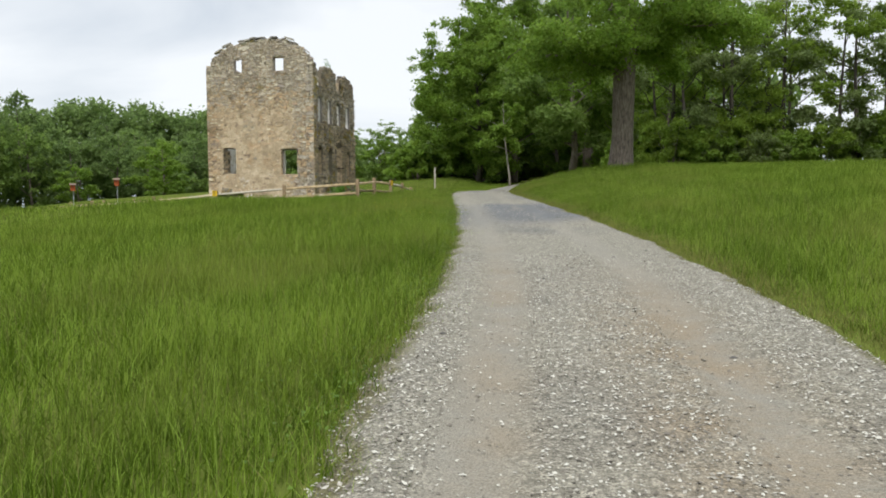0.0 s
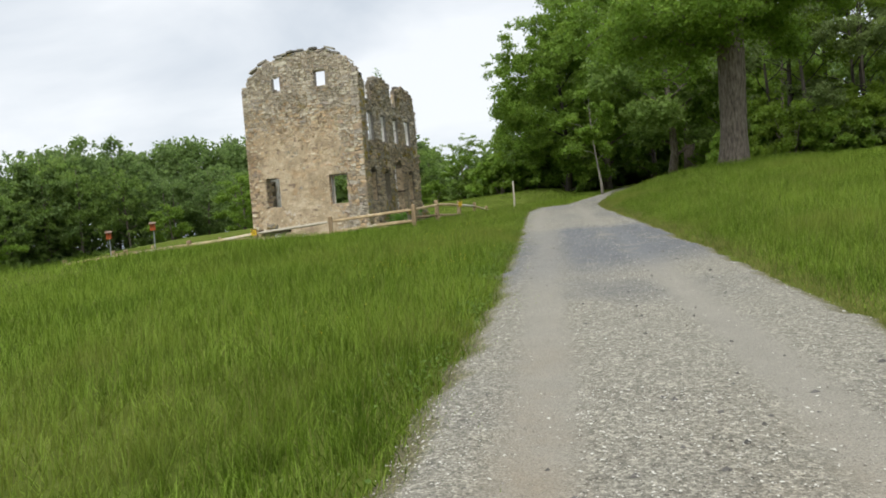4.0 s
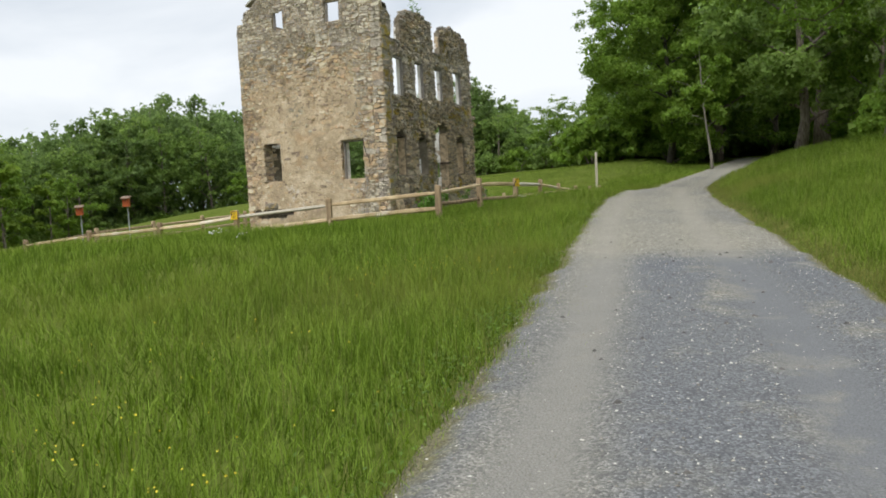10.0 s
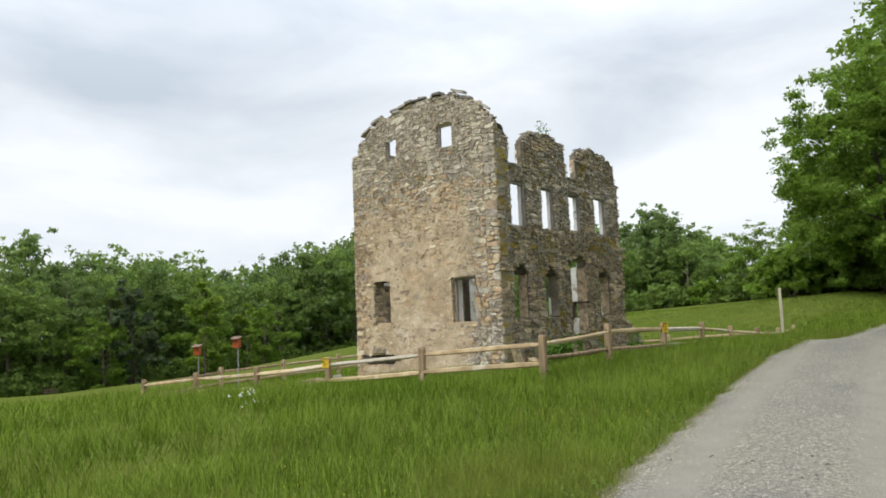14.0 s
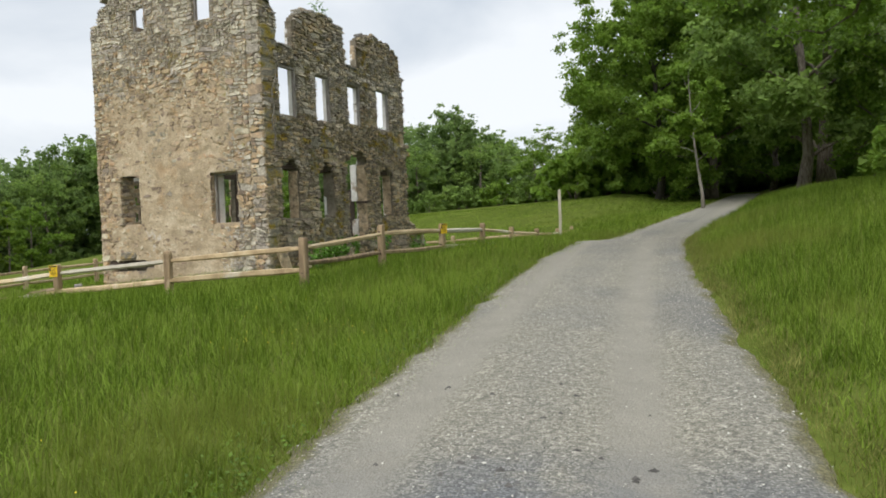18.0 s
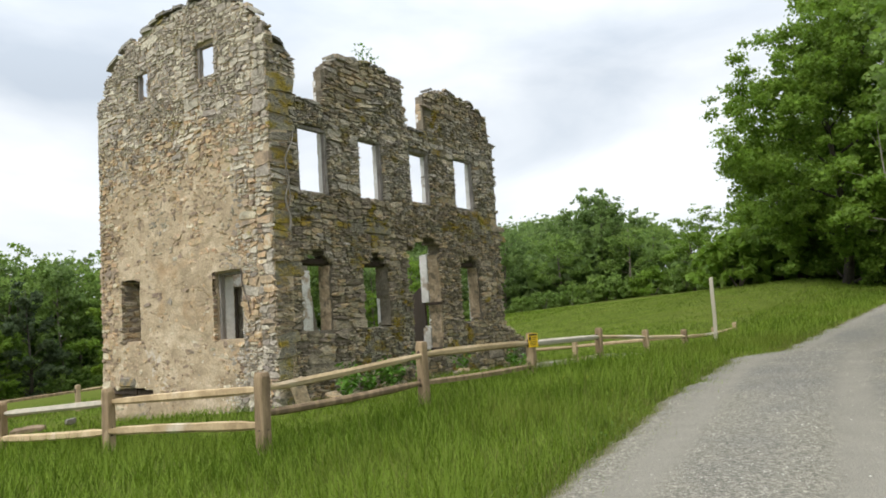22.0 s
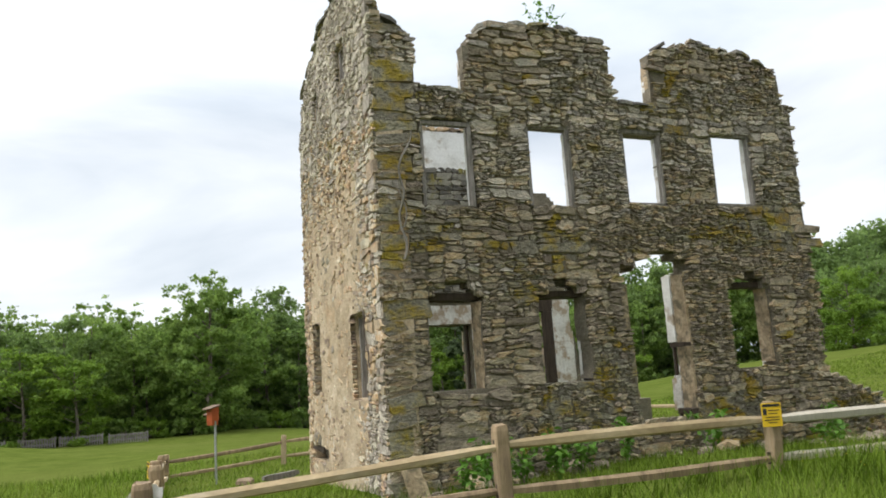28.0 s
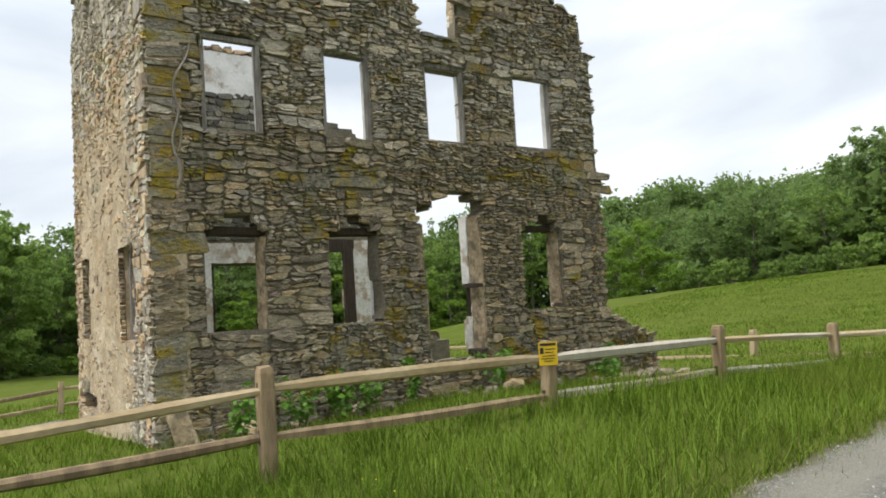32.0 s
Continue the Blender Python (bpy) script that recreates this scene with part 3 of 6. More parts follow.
def rubble_wall(wname, place, length, zbase, top, openings, thick, m_stone, m_mortar, seed, proud, bed, near, label,
                side_end=None, flip=False, quoin=None, m_quoin=None, m_alt=None, sizes=(0.45, 0.6, 0.75, 0.95, 1.2), aspect=3.4, hmax=0.23, grey=None, thin=(99, 0)):
    """A rubble wall: a bed of mortar with thickness and openings, and coursed stones set in its outer face.
    top(u): height of the broken wall head; openings: (u0, u1, z0, z1); bed(u, z): how far the mortar comes forward;
    near: the stretch (u0, u1, z0, z1) whose stones are parts of their own."""
    r = random.Random(seed)

    def warp(u, z):
        e = min(1.0, min(max(u, 0), max(length - u, 0)) / 0.3)
        return u + 0.04 * e * n2(u, z, 2.1, seed) + 0.035 * e * n2(u, z, 6.0, seed + 1), z + 0.07 * n2(u, z, 0.9, seed + 5) + 0.05 * n2(u, z, 2.6, seed + 9) + 0.03 * n2(u, z, 7.0, seed + 4)

    def cut_list(za, zb):
        zm = (za + zb) / 2
        cuts = [(a, b) for a, b, c, d in openings if c < zm < d]
        us = np.arange(0, length + 0.3, 0.04)
        for u in us:
            if top(u) < zm:
                cuts.append((u - 0.021, u + 0.021))
        return cuts

    verts, faces, singles = [], [], []
    core_v, core_f = [], []

    def core_box(a, b, c, d, front):
        k = len(core_v)
        for o in (front, -(thin[1] if c > thin[0] else thick)):
            for u, z in ((a, c), (b, c), (b, d), (a, d)):
                core_v.append(place(*(lambda p: (p[0], o, p[1]))(warp(u, z))))
        for f in ((0, 1, 2, 3), (7, 6, 5, 4), (0, 4, 5, 1), (1, 5, 6, 2), (2, 6, 7, 3), (3, 7, 4, 0)):
            core_f.append(tuple(k + i for i in (f if not flip else f[::-1])))

    z = zbase
    while z < 10.2:
        h = r.uniform(0.06, 0.11)
        end = length + (side_end(z + h / 2) if side_end else 0)
        for a, b in spans(0, end, cut_list(z, z + h)):
            core_box(a + 0.012, b - 0.012, z - 0.004, z + h + 0.004, -0.05)
        z += h

    def lay(u0, u1, z0, z1, q):
        mu, mz = (u0 + u1) / 2, (z0 + z1) / 2
        end = length + (side_end(mz) if side_end else 0)
        if mz > top(min(mu, length)) or mu > end:
            return
        q = int(q) or (int(grey(mu, mz)) if grey else 0)
        single = near[0] < mu < near[1] and near[2] < mz < near[3]
        v, f = stone_solid(u0, u1, z0, z1, 0.09, proud * r.uniform(0.15, 1.7) * (0.7 if q == 1 else 1), r, warp, 0.8 if q == 1 else r.uniform(0.6, 1.6), not single)
        v = [place(p[0], p[2], p[1]) for p in v]
        f = [tuple(i[::-1]) for i in f] if flip else f
        if single:
            singles.append((v, f, q))
        else:
            k = len(verts)
            verts.extend(v)
            faces.extend((tuple(k + i for i in t), q) for t in f)

    def break_up(u0, u1, z0, z1, q=False, k=1.0):
        """Splits a stretch of wall into stones, first along the edges of the openings."""
        if u1 - u0 < 0.025 or z1 - z0 < 0.02:
            return
        for a, b, c, d in openings:
            if u0 >= b - 1e-6 or u1 <= a + 1e-6 or z0 >= d - 1e-6 or z1 <= c + 1e-6:
                continue
            for e in (a, b):
                if u0 + 0.012 < e < u1 - 0.012:
                    break_up(u0, e, z0, z1, q, k)
                    break_up(e, u1, z0, z1, q, k)
                    return
            for e in (c, d):
                if z0 + 0.012 < e < z1 - 0.012:
                    break_up(u0, u1, z0, e, q, k)
                    break_up(u0, u1, e, z1, q, k)
                    return
            if a - 0.02 < (u0 + u1) / 2 < b + 0.02 and c - 0.02 < (z0 + z1) / 2 < d + 0.02:
                return
        w, h = u1 - u0, z1 - z0
        if q and h < 0.32 and w < 0.6:
            return lay(u0, u1, z0, z1, q)
        if w > aspect * h * r.uniform(0.55, 1.7) and w > 0.1:
            s = u0 + w * r.uniform(0.32, 0.68)
            break_up(u0, s, z0, z1, q, k)
            break_up(s, u1, z0, z1, q, k)
        elif h > hmax * k * r.uniform(0.4, 1.15) and h > 0.06:
            s = z0 + h * r.uniform(0.3, 0.7)
            break_up(u0, u1, z0, s, q, k)
            break_up(u0, u1, s, z1, q, k)
        else:
            lay(u0, u1, z0, z1, q)

    z = zbase
    while z < 10.2:
        h = r.uniform(0.2, 0.55)
        end = length + (1.35 if side_end else 0)
        lo, hi = 0, end
        if quoin:
            wide = 0.4 if quoin < 0 else 0.72
            lo, hi = (wide, end) if quoin > 0 else (0, end - wide)
            c = z
            while c < z + h - 0.01:
                d = min(z + h, c + r.uniform(0.12, 0.32))
                if z + h - d < 0.07:
                    d = z + h
                a, b = (0, wide) if quoin > 0 else (end - wide, end)
                if r.random() < (0.55 if quoin > 0 else 0.3):
                    wq = r.uniform(0.3, 0.72) if quoin > 0 else (r.uniform(0.18, 0.4) if r.random() < 0.7 else wide)
                    if quoin > 0:
                        lay(0, wq, c, d, True)
                        break_up(wq, wide, c, d, False, 0.8)
                    else:
                        lay(end - wq, end, c, d, False)
                        break_up(a, end - wq, c, d, False, 0.8)
                else:
                    break_up(a, b, c, d, False, 0.8)
                c = d
        u = lo
        while u < hi - 0.01:
            w = min(hi - u, r.uniform(0.5, 1.3))
            if hi - u - w < 0.2:
                w = hi - u
            break_up(u, u + w, z, z + h, False, r.choice(sizes))
            u += w
        z += h

    wall = thing(wname, place(length / 2, 0, zbase), label, "wall", kind="structure")
    adopt(mesh_object("wall_core", core_v, core_f, m_mortar), wall)
    # mortar skin between the stones
    if flip:
        length_skin = 0.1
    else:
        length_skin = length
    nu, nz_ = int(length_skin / 0.045), int((10.0 - zbase) / 0.045)
    sv, sf, index = [], [], {}
    for i in range(nu + 1):
        for j in range(nz_ + 1):
            u, zz = i * length_skin / nu, zbase + j * 0.045
            index[i, j] = len(sv)
            sv.append(place(u, bed(u, zz) + 0.011 * n2(u, zz, 9, seed + 2) + 0.008 * n2(u, zz, 22, seed + 3), zz))
    for j in range(nz_):
        zz = zbase + (j + 0.5) * 0.045
        for i in range(nu):
            u = (i + 0.5) * length_skin / nu
            if zz > top(u) - 0.05 or any(a - 0.02 < u < b + 0.02 and c - 0.02 < zz < d + 0.02 for a, b, c, d in openings):
                continue
            q = (index[i, j], index[i + 1, j], index[i + 1, j + 1], index[i, j + 1])
            sf.append(q[::-1] if flip else q)
    adopt(mesh_object("mortar_joint", sv, sf, m_mortar, smooth=True), wall)
    for v, f, q in singles:
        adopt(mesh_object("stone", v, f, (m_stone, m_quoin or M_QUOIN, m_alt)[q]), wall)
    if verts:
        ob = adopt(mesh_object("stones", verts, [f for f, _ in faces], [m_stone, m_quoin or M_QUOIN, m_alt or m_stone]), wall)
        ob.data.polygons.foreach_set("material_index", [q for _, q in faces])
        ob["kind"] = "stuff"
    return wall


GX0, GX1, GYF, SY1 = -17.0, -11.5, 36.9, 45.0


# the gable stands a little askew to the side wall
G_TURN = 0.042
G_ALONG, G_OUT = Vector((math.cos(G_TURN), -math.sin(G_TURN), 0)), Vector((-math.sin(G_TURN), -math.cos(G_TURN), 0))
G_ALONG *= 1.027
G_ORG = Vector((GX1, GYF, 0)) - G_ALONG * 5.5


def gable_top(u):
    x = GX0 + u
    z = float(np.interp(x, (-17.0, -16.75, -16.7, -16.45, -15.85, -15.1, -13.8, -12.95, -12.0, -11.5),
                        (8.62, 8.66, 8.95, 9.12, 9.62, 9.76, 9.86, 9.8, 9.35, 8.62)))
    return z + 0.09 * n2(u, 0, 5.0, 3)


def side_top(u):
    y = GYF + u
    z = float(np.interp(y, (36.9, 37.05, 37.1, 37.3, 37.55, 37.56, 38.38, 38.39, 38.55, 38.9, 40.2, 40.75, 41.03, 41.04, 41.85, 41.86, 42.3, 42.8, 43.8, 44.3, 44.7, 44.72, 45.0, 45.15, 45.3, 46.2),
                        (8.95, 8.85, 8.62, 8.5, 8.36, 7.62, 7.6, 8.28, 8.45, 8.7, 8.78, 8.68, 8.5, 7.66, 7.69, 8.56, 8.74, 8.84, 8.76, 8.6, 8.5, 7.85, 7.8, 3.15, 3.0, 2.5)))
    return z + 0.05 * n2(u, 0, 6.0, 8)


def back_top(u):
    y = GYF + u
    z = float(np.interp(y, (36.9, 38, 41.2, 41.3, 42.0, 42.05, 42.6, 42.85, 43.0, 43.25, 44, 45), (8.6, 8.8, 8.75, 7.1, 6.95, 7.5, 7.35, 7.2, 4.4, 3.2, 2.7, 2.6)))
    return z + 0.08 * n2(u, 0, 5.0, 13)


gable_open = [(0.82, 1.48, 3.2, 4.52), (3.85, 4.64, 3.15, 4.42), (1.48, 1.89, 8.3, 8.92), (3.5, 4.05, 8.26, 8.96), (0.32, 1.55, 2.0, 2.28), (1.5, 1.84, 2.09, 2.24), (0.2, 0.36, 2.12, 2.27)]
yy = GYF
side_open = [(37.62 - yy, 38.44 - yy, 5.83, 7.1), (39.37 - yy, 40.15 - yy, 5.87, 7.16), (41.13 - yy, 41.92 - yy, 5.94, 7.19), (42.96 - yy, 43.86 - yy, 5.97, 7.24),
             (37.58 - yy, 38.41 - yy, 3.17, 4.52), (37.66 - yy, 38.3 - yy, 4.5, 4.62), (37.85 - yy, 38.2 - yy, 4.6, 4.74),
             (39.35 - yy, 40.18 - yy, 3.17, 4.52), (39.5 - yy, 40.0 - yy, 4.5, 4.62), (39.62 - yy, 39.85 - yy, 4.6, 4.72),
             (40.98 - yy, 42.07 - yy, 2.55, 4.88), (40.86 - yy, 41.1 - yy, 3.9, 4.9), (41.15 - yy, 42.15 - yy, 4.86, 5.05), (41.45 - yy, 41.95 - yy, 5.04, 5.19),
             (42.97 - yy, 43.86 - yy, 3.23, 4.6), (43.1 - yy, 43.75 - yy, 4.58, 4.72), (43.3 - yy, 43.6 - yy, 4.7, 4.84)]
back_open = [(37.55 - yy, 38.35 - yy, 3.15, 4.42), (39.45 - yy, 40.5 - yy, 3.02, 4.42), (41.35 - yy, 42.5 - yy, 1.9, 4.96)]


def gable_bed(u, z):
    """Lime render thick in the middle of the gable, worn back to the stones near the edges and the head."""
    e = min(sstep(-0.3, 1.3, u), sstep(0.2, 2.0, 5.5 - u), sstep(0.8, 4.2, 8.8 - z), sstep(-1.2, 0.4, z - 1.7))
    return -0.012 + 0.044 * float(e) + 0.016 * n2(u, z, 1.3, 4) + 0.013 * n2(u, z, 4.5, 14) + 0.006 * n2(u, z, 11, 15)


def side_bed(u, z):
    return -0.02 + 0.014 * n2(u, z, 1.1, 6)


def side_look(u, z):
    """Which stones of the side wall are pale grey, lightened to brighten the upper wall (2), or spotted with mustard
    lichen (1).
    """
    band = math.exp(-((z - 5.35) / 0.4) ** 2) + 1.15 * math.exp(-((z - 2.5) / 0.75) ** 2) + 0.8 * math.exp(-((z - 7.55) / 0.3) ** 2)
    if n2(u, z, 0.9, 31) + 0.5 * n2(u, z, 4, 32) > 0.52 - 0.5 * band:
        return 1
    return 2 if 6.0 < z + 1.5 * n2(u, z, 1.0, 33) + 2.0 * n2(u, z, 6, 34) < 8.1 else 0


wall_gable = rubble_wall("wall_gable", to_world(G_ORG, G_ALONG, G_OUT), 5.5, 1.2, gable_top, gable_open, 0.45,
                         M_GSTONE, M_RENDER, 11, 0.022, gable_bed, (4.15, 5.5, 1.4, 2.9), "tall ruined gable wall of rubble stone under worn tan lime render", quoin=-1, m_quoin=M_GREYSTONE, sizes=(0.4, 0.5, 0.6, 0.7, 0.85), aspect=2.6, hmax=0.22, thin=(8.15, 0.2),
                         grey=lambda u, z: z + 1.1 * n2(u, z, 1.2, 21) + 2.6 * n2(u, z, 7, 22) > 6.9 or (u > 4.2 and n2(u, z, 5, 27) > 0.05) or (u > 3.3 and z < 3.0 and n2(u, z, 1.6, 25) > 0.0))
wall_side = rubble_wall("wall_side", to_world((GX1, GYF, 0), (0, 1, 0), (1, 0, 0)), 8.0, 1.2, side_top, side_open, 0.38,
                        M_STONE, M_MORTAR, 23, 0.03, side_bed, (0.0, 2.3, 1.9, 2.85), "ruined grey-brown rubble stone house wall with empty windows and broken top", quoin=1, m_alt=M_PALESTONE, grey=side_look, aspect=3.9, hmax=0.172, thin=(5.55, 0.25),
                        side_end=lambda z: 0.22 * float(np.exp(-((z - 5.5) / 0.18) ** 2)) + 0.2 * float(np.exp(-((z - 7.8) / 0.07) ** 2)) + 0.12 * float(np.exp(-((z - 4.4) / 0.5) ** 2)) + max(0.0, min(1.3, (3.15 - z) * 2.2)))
wall_back = rubble_wall("wall_back", to_world((-16.95, GYF + 0.45, 0), (0, 1, 0), (-1, 0, 0)), 7.65, 0.9, lambda u: back_top(u + 0.45), [(a - 0.45, b - 0.45, c, d) for a, b, c, d in back_open], 0.43,
                        M_GSTONE, M_MORTAR, 37, 0.03, side_bed, (9, 9, 9, 9), "broken rear wall of the ruined house with white plaster inside", flip=True, hmax=1.0)


def coping(wall, place, length, head, thick, seed, material, size=1.0):
    """Flat broken slabs lying loose on the wall head, some jutting out past its face."""
    r = random.Random(seed)
    for layer in range(2):
        u = r.uniform(-0.05, 0.1)
        while u < length - 0.1:
            w, hh = r.uniform(0.16, 0.5) * size, r.uniform(0.045, 0.095) * size
            ends = head(max(0.02, u)), head(min(length - 0.02, u + w))
            if abs(ends[0] - ends[1]) < 0.3 and r.random() < (0.85 if layer == 0 else 0.5):
                z = max(ends) - 0.05 + layer * 0.075 * size + r.uniform(-0.02, 0.02)
                slope = (ends[1] - ends[0]) * 0.7
                o0, o1 = r.uniform(-0.02, 0.075), -thick - r.uniform(-0.06, 0.04)
                bm = bmesh.new()
                ring = [(u, o0), (u + w * r.uniform(0.3, 0.6), o0 + r.uniform(-0.02, 0.03)), (u + w, o0 + r.uniform(-0.05, 0.02)), (u + w, o1), (u, o1)]
                low = [bm.verts.new(place(a, o, z - slope / 2 + slope * (a - u) / w + r.uniform(-.008, .008))) for a, o in ring]
                high = [bm.verts.new(place(a + r.uniform(-.015, .015), o - 0.012, z + hh - slope / 2 + slope * (a - u) / w + r.uniform(-.015, .015))) for a, o in ring]
                bm.faces.new(low[::-1])
                bm.faces.new(high)
                for i in range(5):
                    bm.faces.new((low[i], low[(i + 1) % 5], high[(i + 1) % 5], high[i]))
                bmesh.ops.recalc_face_normals(bm, faces=bm.faces)
                part("coping_stone", bm, material, wall)
            u += w * r.uniform(0.85, 1.1)


coping(wall_gable, to_world(G_ORG, G_ALONG, G_OUT), 5.5, gable_top, 0.2, 211, M_CAP)
coping(wall_side, to_world((GX1, GYF, 0), (0, 1, 0), (1, 0, 0)), 8.0, side_top, 0.25, 223, M_CAP, 0.7)


def plaster_sheet(name, place, u0, u1, z0, z1, top, holes, wall, material, seed, wear=0.25, label=""):
    """A thin coat of plaster with worn, uneven edges."""
    step = 0.05
    nu, nv = int((u1 - u0) / step), int((z1 - z0) / step)
    keep = set()
    for i in range(nu):
        for j in range(nv):
            u, z = u0 + (i + .5) * step, z0 + (j + .5) * step
            e = min(u - u0, u1 - u, z - z0, z1 - z)
            if z > top(u) - 0.08 or any(a - .03 < u < b + .03 and c - .03 < z < d + .03 for a, b, c, d in holes):
                continue
            if n2(u, z, 1.6, seed) + 0.5 * n2(u, z, 5, seed) > 0.62 - wear + 2.2 * min(0.2, e):
                continue
            keep.add((i, j))
    bm = bmesh.new()
    vs = {}

    def vert(i, j, o):
        if (i, j, o) not in vs:
            u, z = u0 + i * step, z0 + j * step
            vs[i, j, o] = bm.verts.new(place(u + 0.018 * n2(u, z, 14, seed), o + 0.004 * n2(u, z, 6, seed), z + 0.018 * n2(z, u, 14, seed + 2)))
        return vs[i, j, o]

    T = 0.018
    for i, j in keep:
        bm.faces.new([vert(i, j, T), vert(i + 1, j, T), vert(i + 1, j + 1, T), vert(i, j + 1, T)])
        for (a, b), (p, q) in (((i, j - 1), ((i, j), (i + 1, j))), ((i + 1, j), ((i + 1, j), (i + 1, j + 1))), ((i, j + 1), ((i + 1, j + 1), (i, j + 1))), ((i - 1, j), ((i, j + 1), (i, j)))):
            if (a, b) not in keep:
                bm.faces.new([vert(*p, T), vert(*q, T), vert(*q, -0.06), vert(*p, -0.06)])
    bmesh.ops.recalc_face_normals(bm, faces=bm.faces)
    return part(name, bm, material, wall, label)


# plaster left inside
back_in = to_world((-16.52, GYF, 0), (0, 1, 0), (1, 0, 0))
plaster_sheet("plaster", back_in, 0.5, 4.35, 7.78, 8.7, back_top, back_open, wall_back, M_PLASTER, 41, 0.1, "flaking white plaster")
plaster_sheet("plaster", back_in, 0.5, 4.4, 2.6, 4.88, back_top, back_open, wall_back, M_WORNPLASTER, 43, 0.1, "flaking white plaster")
plaster_sheet("plaster", back_in, 5.64, 6.15, 3.05, 4.9, back_top, back_open, wall_back, M_WORNPLASTER, 47, 0.38, "flaking white plaster")
plaster_sheet("plaster", back_in, 0.5, 4.3, 5.5, 6.9, back_top, back_open, wall_back, M_PLASTER, 49, 0.25, "flaking white plaster")
gable_in = to_world(G_ORG - G_OUT * 0.45, G_ALONG, -G_OUT)
plaster_sheet("plaster", gable_in, 0.5, 5.05, 2.6, 4.9, gable_top, gable_open, wall_gable, M_PLASTER, 51, 0.25, "flaking white plaster")
plaster_sheet("plaster", gable_in, 0.5, 5.05, 5.3, 8.0, gable_top, gable_open, wall_gable, M_PLASTER, 53, 0.3, "flaking white plaster")
side_in = to_world((GX1 - 0.38, GYF, 0), (0, 1, 0), (-1, 0, 0))
plaster_sheet("plaster", side_in, 0.5, 7.9, 2.7, 5.0, side_top, side_open, wall_side, M_PLASTER, 57, 0.3, "flaking white plaster")
plaster_sheet("plaster", to_world((GX1 - 0.25, GYF, 0), (0, 1, 0), (-1, 0, 0)), 0.5, 7.9, 5.6, 8.2, side_top, side_open, wall_side, M_PLASTER, 59, 0.25, "flaking white plaster")

# plastered reveals of the side wall's openings, on the jamb away from the gable and the other one
for k, (a, b, c, d, m) in enumerate(((0.72, 1.54, 5.83, 7.08, M_PLASTER), (2.47, 3.25, 5.9, 7.14, M_PLASTER), (4.23, 5.02, 5.96, 7.17, M_PLASTER), (6.06, 6.96, 6.0, 7.22, M_PLASTER),
                                      (0.68, 1.51, 3.2, 4.48, M_TANPLASTER), (6.07, 6.96, 3.3, 4.55, M_TANPLASTER), (4.14, 4.97, 7.68, 8.4, M_TANPLASTER))):
    jamb = to_world((GX1, GYF + b, 0), (-1, 0, 0), (0, -1, 0))
    plaster_sheet("reveal", jamb, 0.1, 0.26 if c > 5.5 else 0.39, c, d, lambda u: 99, [], wall_side, m, 61 + k, 0.05 if c < 5.5 else -0.2, "flaking pale plaster reveal")
    jamb = to_world((GX1, GYF + a, 0), (-1, 0, 0), (0, 1, 0))
    plaster_sheet("reveal", jamb, 0.1, 0.26 if c > 5.5 else 0.39, c, d, lambda u: 99, [], wall_side, m, 81 + k, -0.2, "flaking pale plaster reveal")
plaster_sheet("limewash", to_world(G_ORG, G_ALONG, G_OUT), 1.5, 3.4, 2.15, 3.1, gable_top, gable_open, wall_gable, M_LIMEWASH, 75, 0.62, "patches of old white limewash")
plaster_sheet("limewash", to_world(G_ORG, G_ALONG, G_OUT), 2.0, 3.2, 3.5, 4.4, gable_top, gable_open, wall_gable, M_LIMEWASH, 78, 0.75, "patches of old white limewash")
# the gable windows: rough dark stone in one jamb, a strip of pale plaster in the other
gable_jamb = to_world(G_ORG + G_ALONG * 3.86, -G_OUT, G_ALONG)
plaster_sheet("reveal", gable_jamb, 0.22, 0.44, 3.17, 4.4, lambda u: 99, [], wall_gable, M_PLASTER, 71, -0.05, "flaking pale plaster reveal")
gable_jamb = to_world(G_ORG + G_ALONG * 4.63, -G_OUT, -G_ALONG)
plaster_sheet("reveal", gable_jamb, 0.2, 0.46, 3.17, 4.4, lambda u: 99, [], wall_gable, M_TANPLASTER, 72, 0.0, "worn tan plaster reveal")
# the doorway's jambs: white plaster at the far one, a broken wooden cleat in it
door_far = to_world((GX1 - 0.02, GYF + 5.17, 0), (-1, 0, 0), (0, -1, 0))
plaster_sheet("reveal", door_far, 0.0, 0.34, 2.6, 4.85, lambda u: 99, [], wall_side, M_TANPLASTER, 97, -0.2)
plaster_sheet("reveal", door_far, 0.33, 0.55, 3.72, 4.82, lambda u: 99, [], wall_side, M_PLASTER, 98, -0.1, "peeling white plaster")
plaster_sheet("reveal", door_far, 0.33, 0.55, 2.62, 3.62, lambda u: 99, [], wall_side, M_WORNPLASTER, 93, 0.42, "peeling white plaster")
part("cleat", box_bm(-11.78, 41.86, 3.63, -11.42, 41.99, 3.7, 0.008, 0.006, 3), M_DARKWOOD, wall_side, "dark broken wooden cleat")
part("threshold", box_bm(-11.72, 41.84, 2.58, -11.4, 42.0, 2.67, 0.01, 0.01, 4), M_DARKWOOD, wall_side, "rotten dark threshold end")
part("reveal", box_bm(-11.95, 40.85, 3.75, -11.72, 41.1, 4.66, 0.015, 0.012, 5), M_TANPLASTER, wall_side, "tan plastered jamb")
part("reveal", box_bm(-11.95, 40.85, 2.75, -11.7, 41.13, 3.6, 0.015, 0.014, 6), M_TANPLASTER, wall_side, "tan plastered jamb")
leaf_bm = box_bm(0, -0.025, 2.45, 1.1, 0.025, 4.15, 0.008, 0.006, 7)
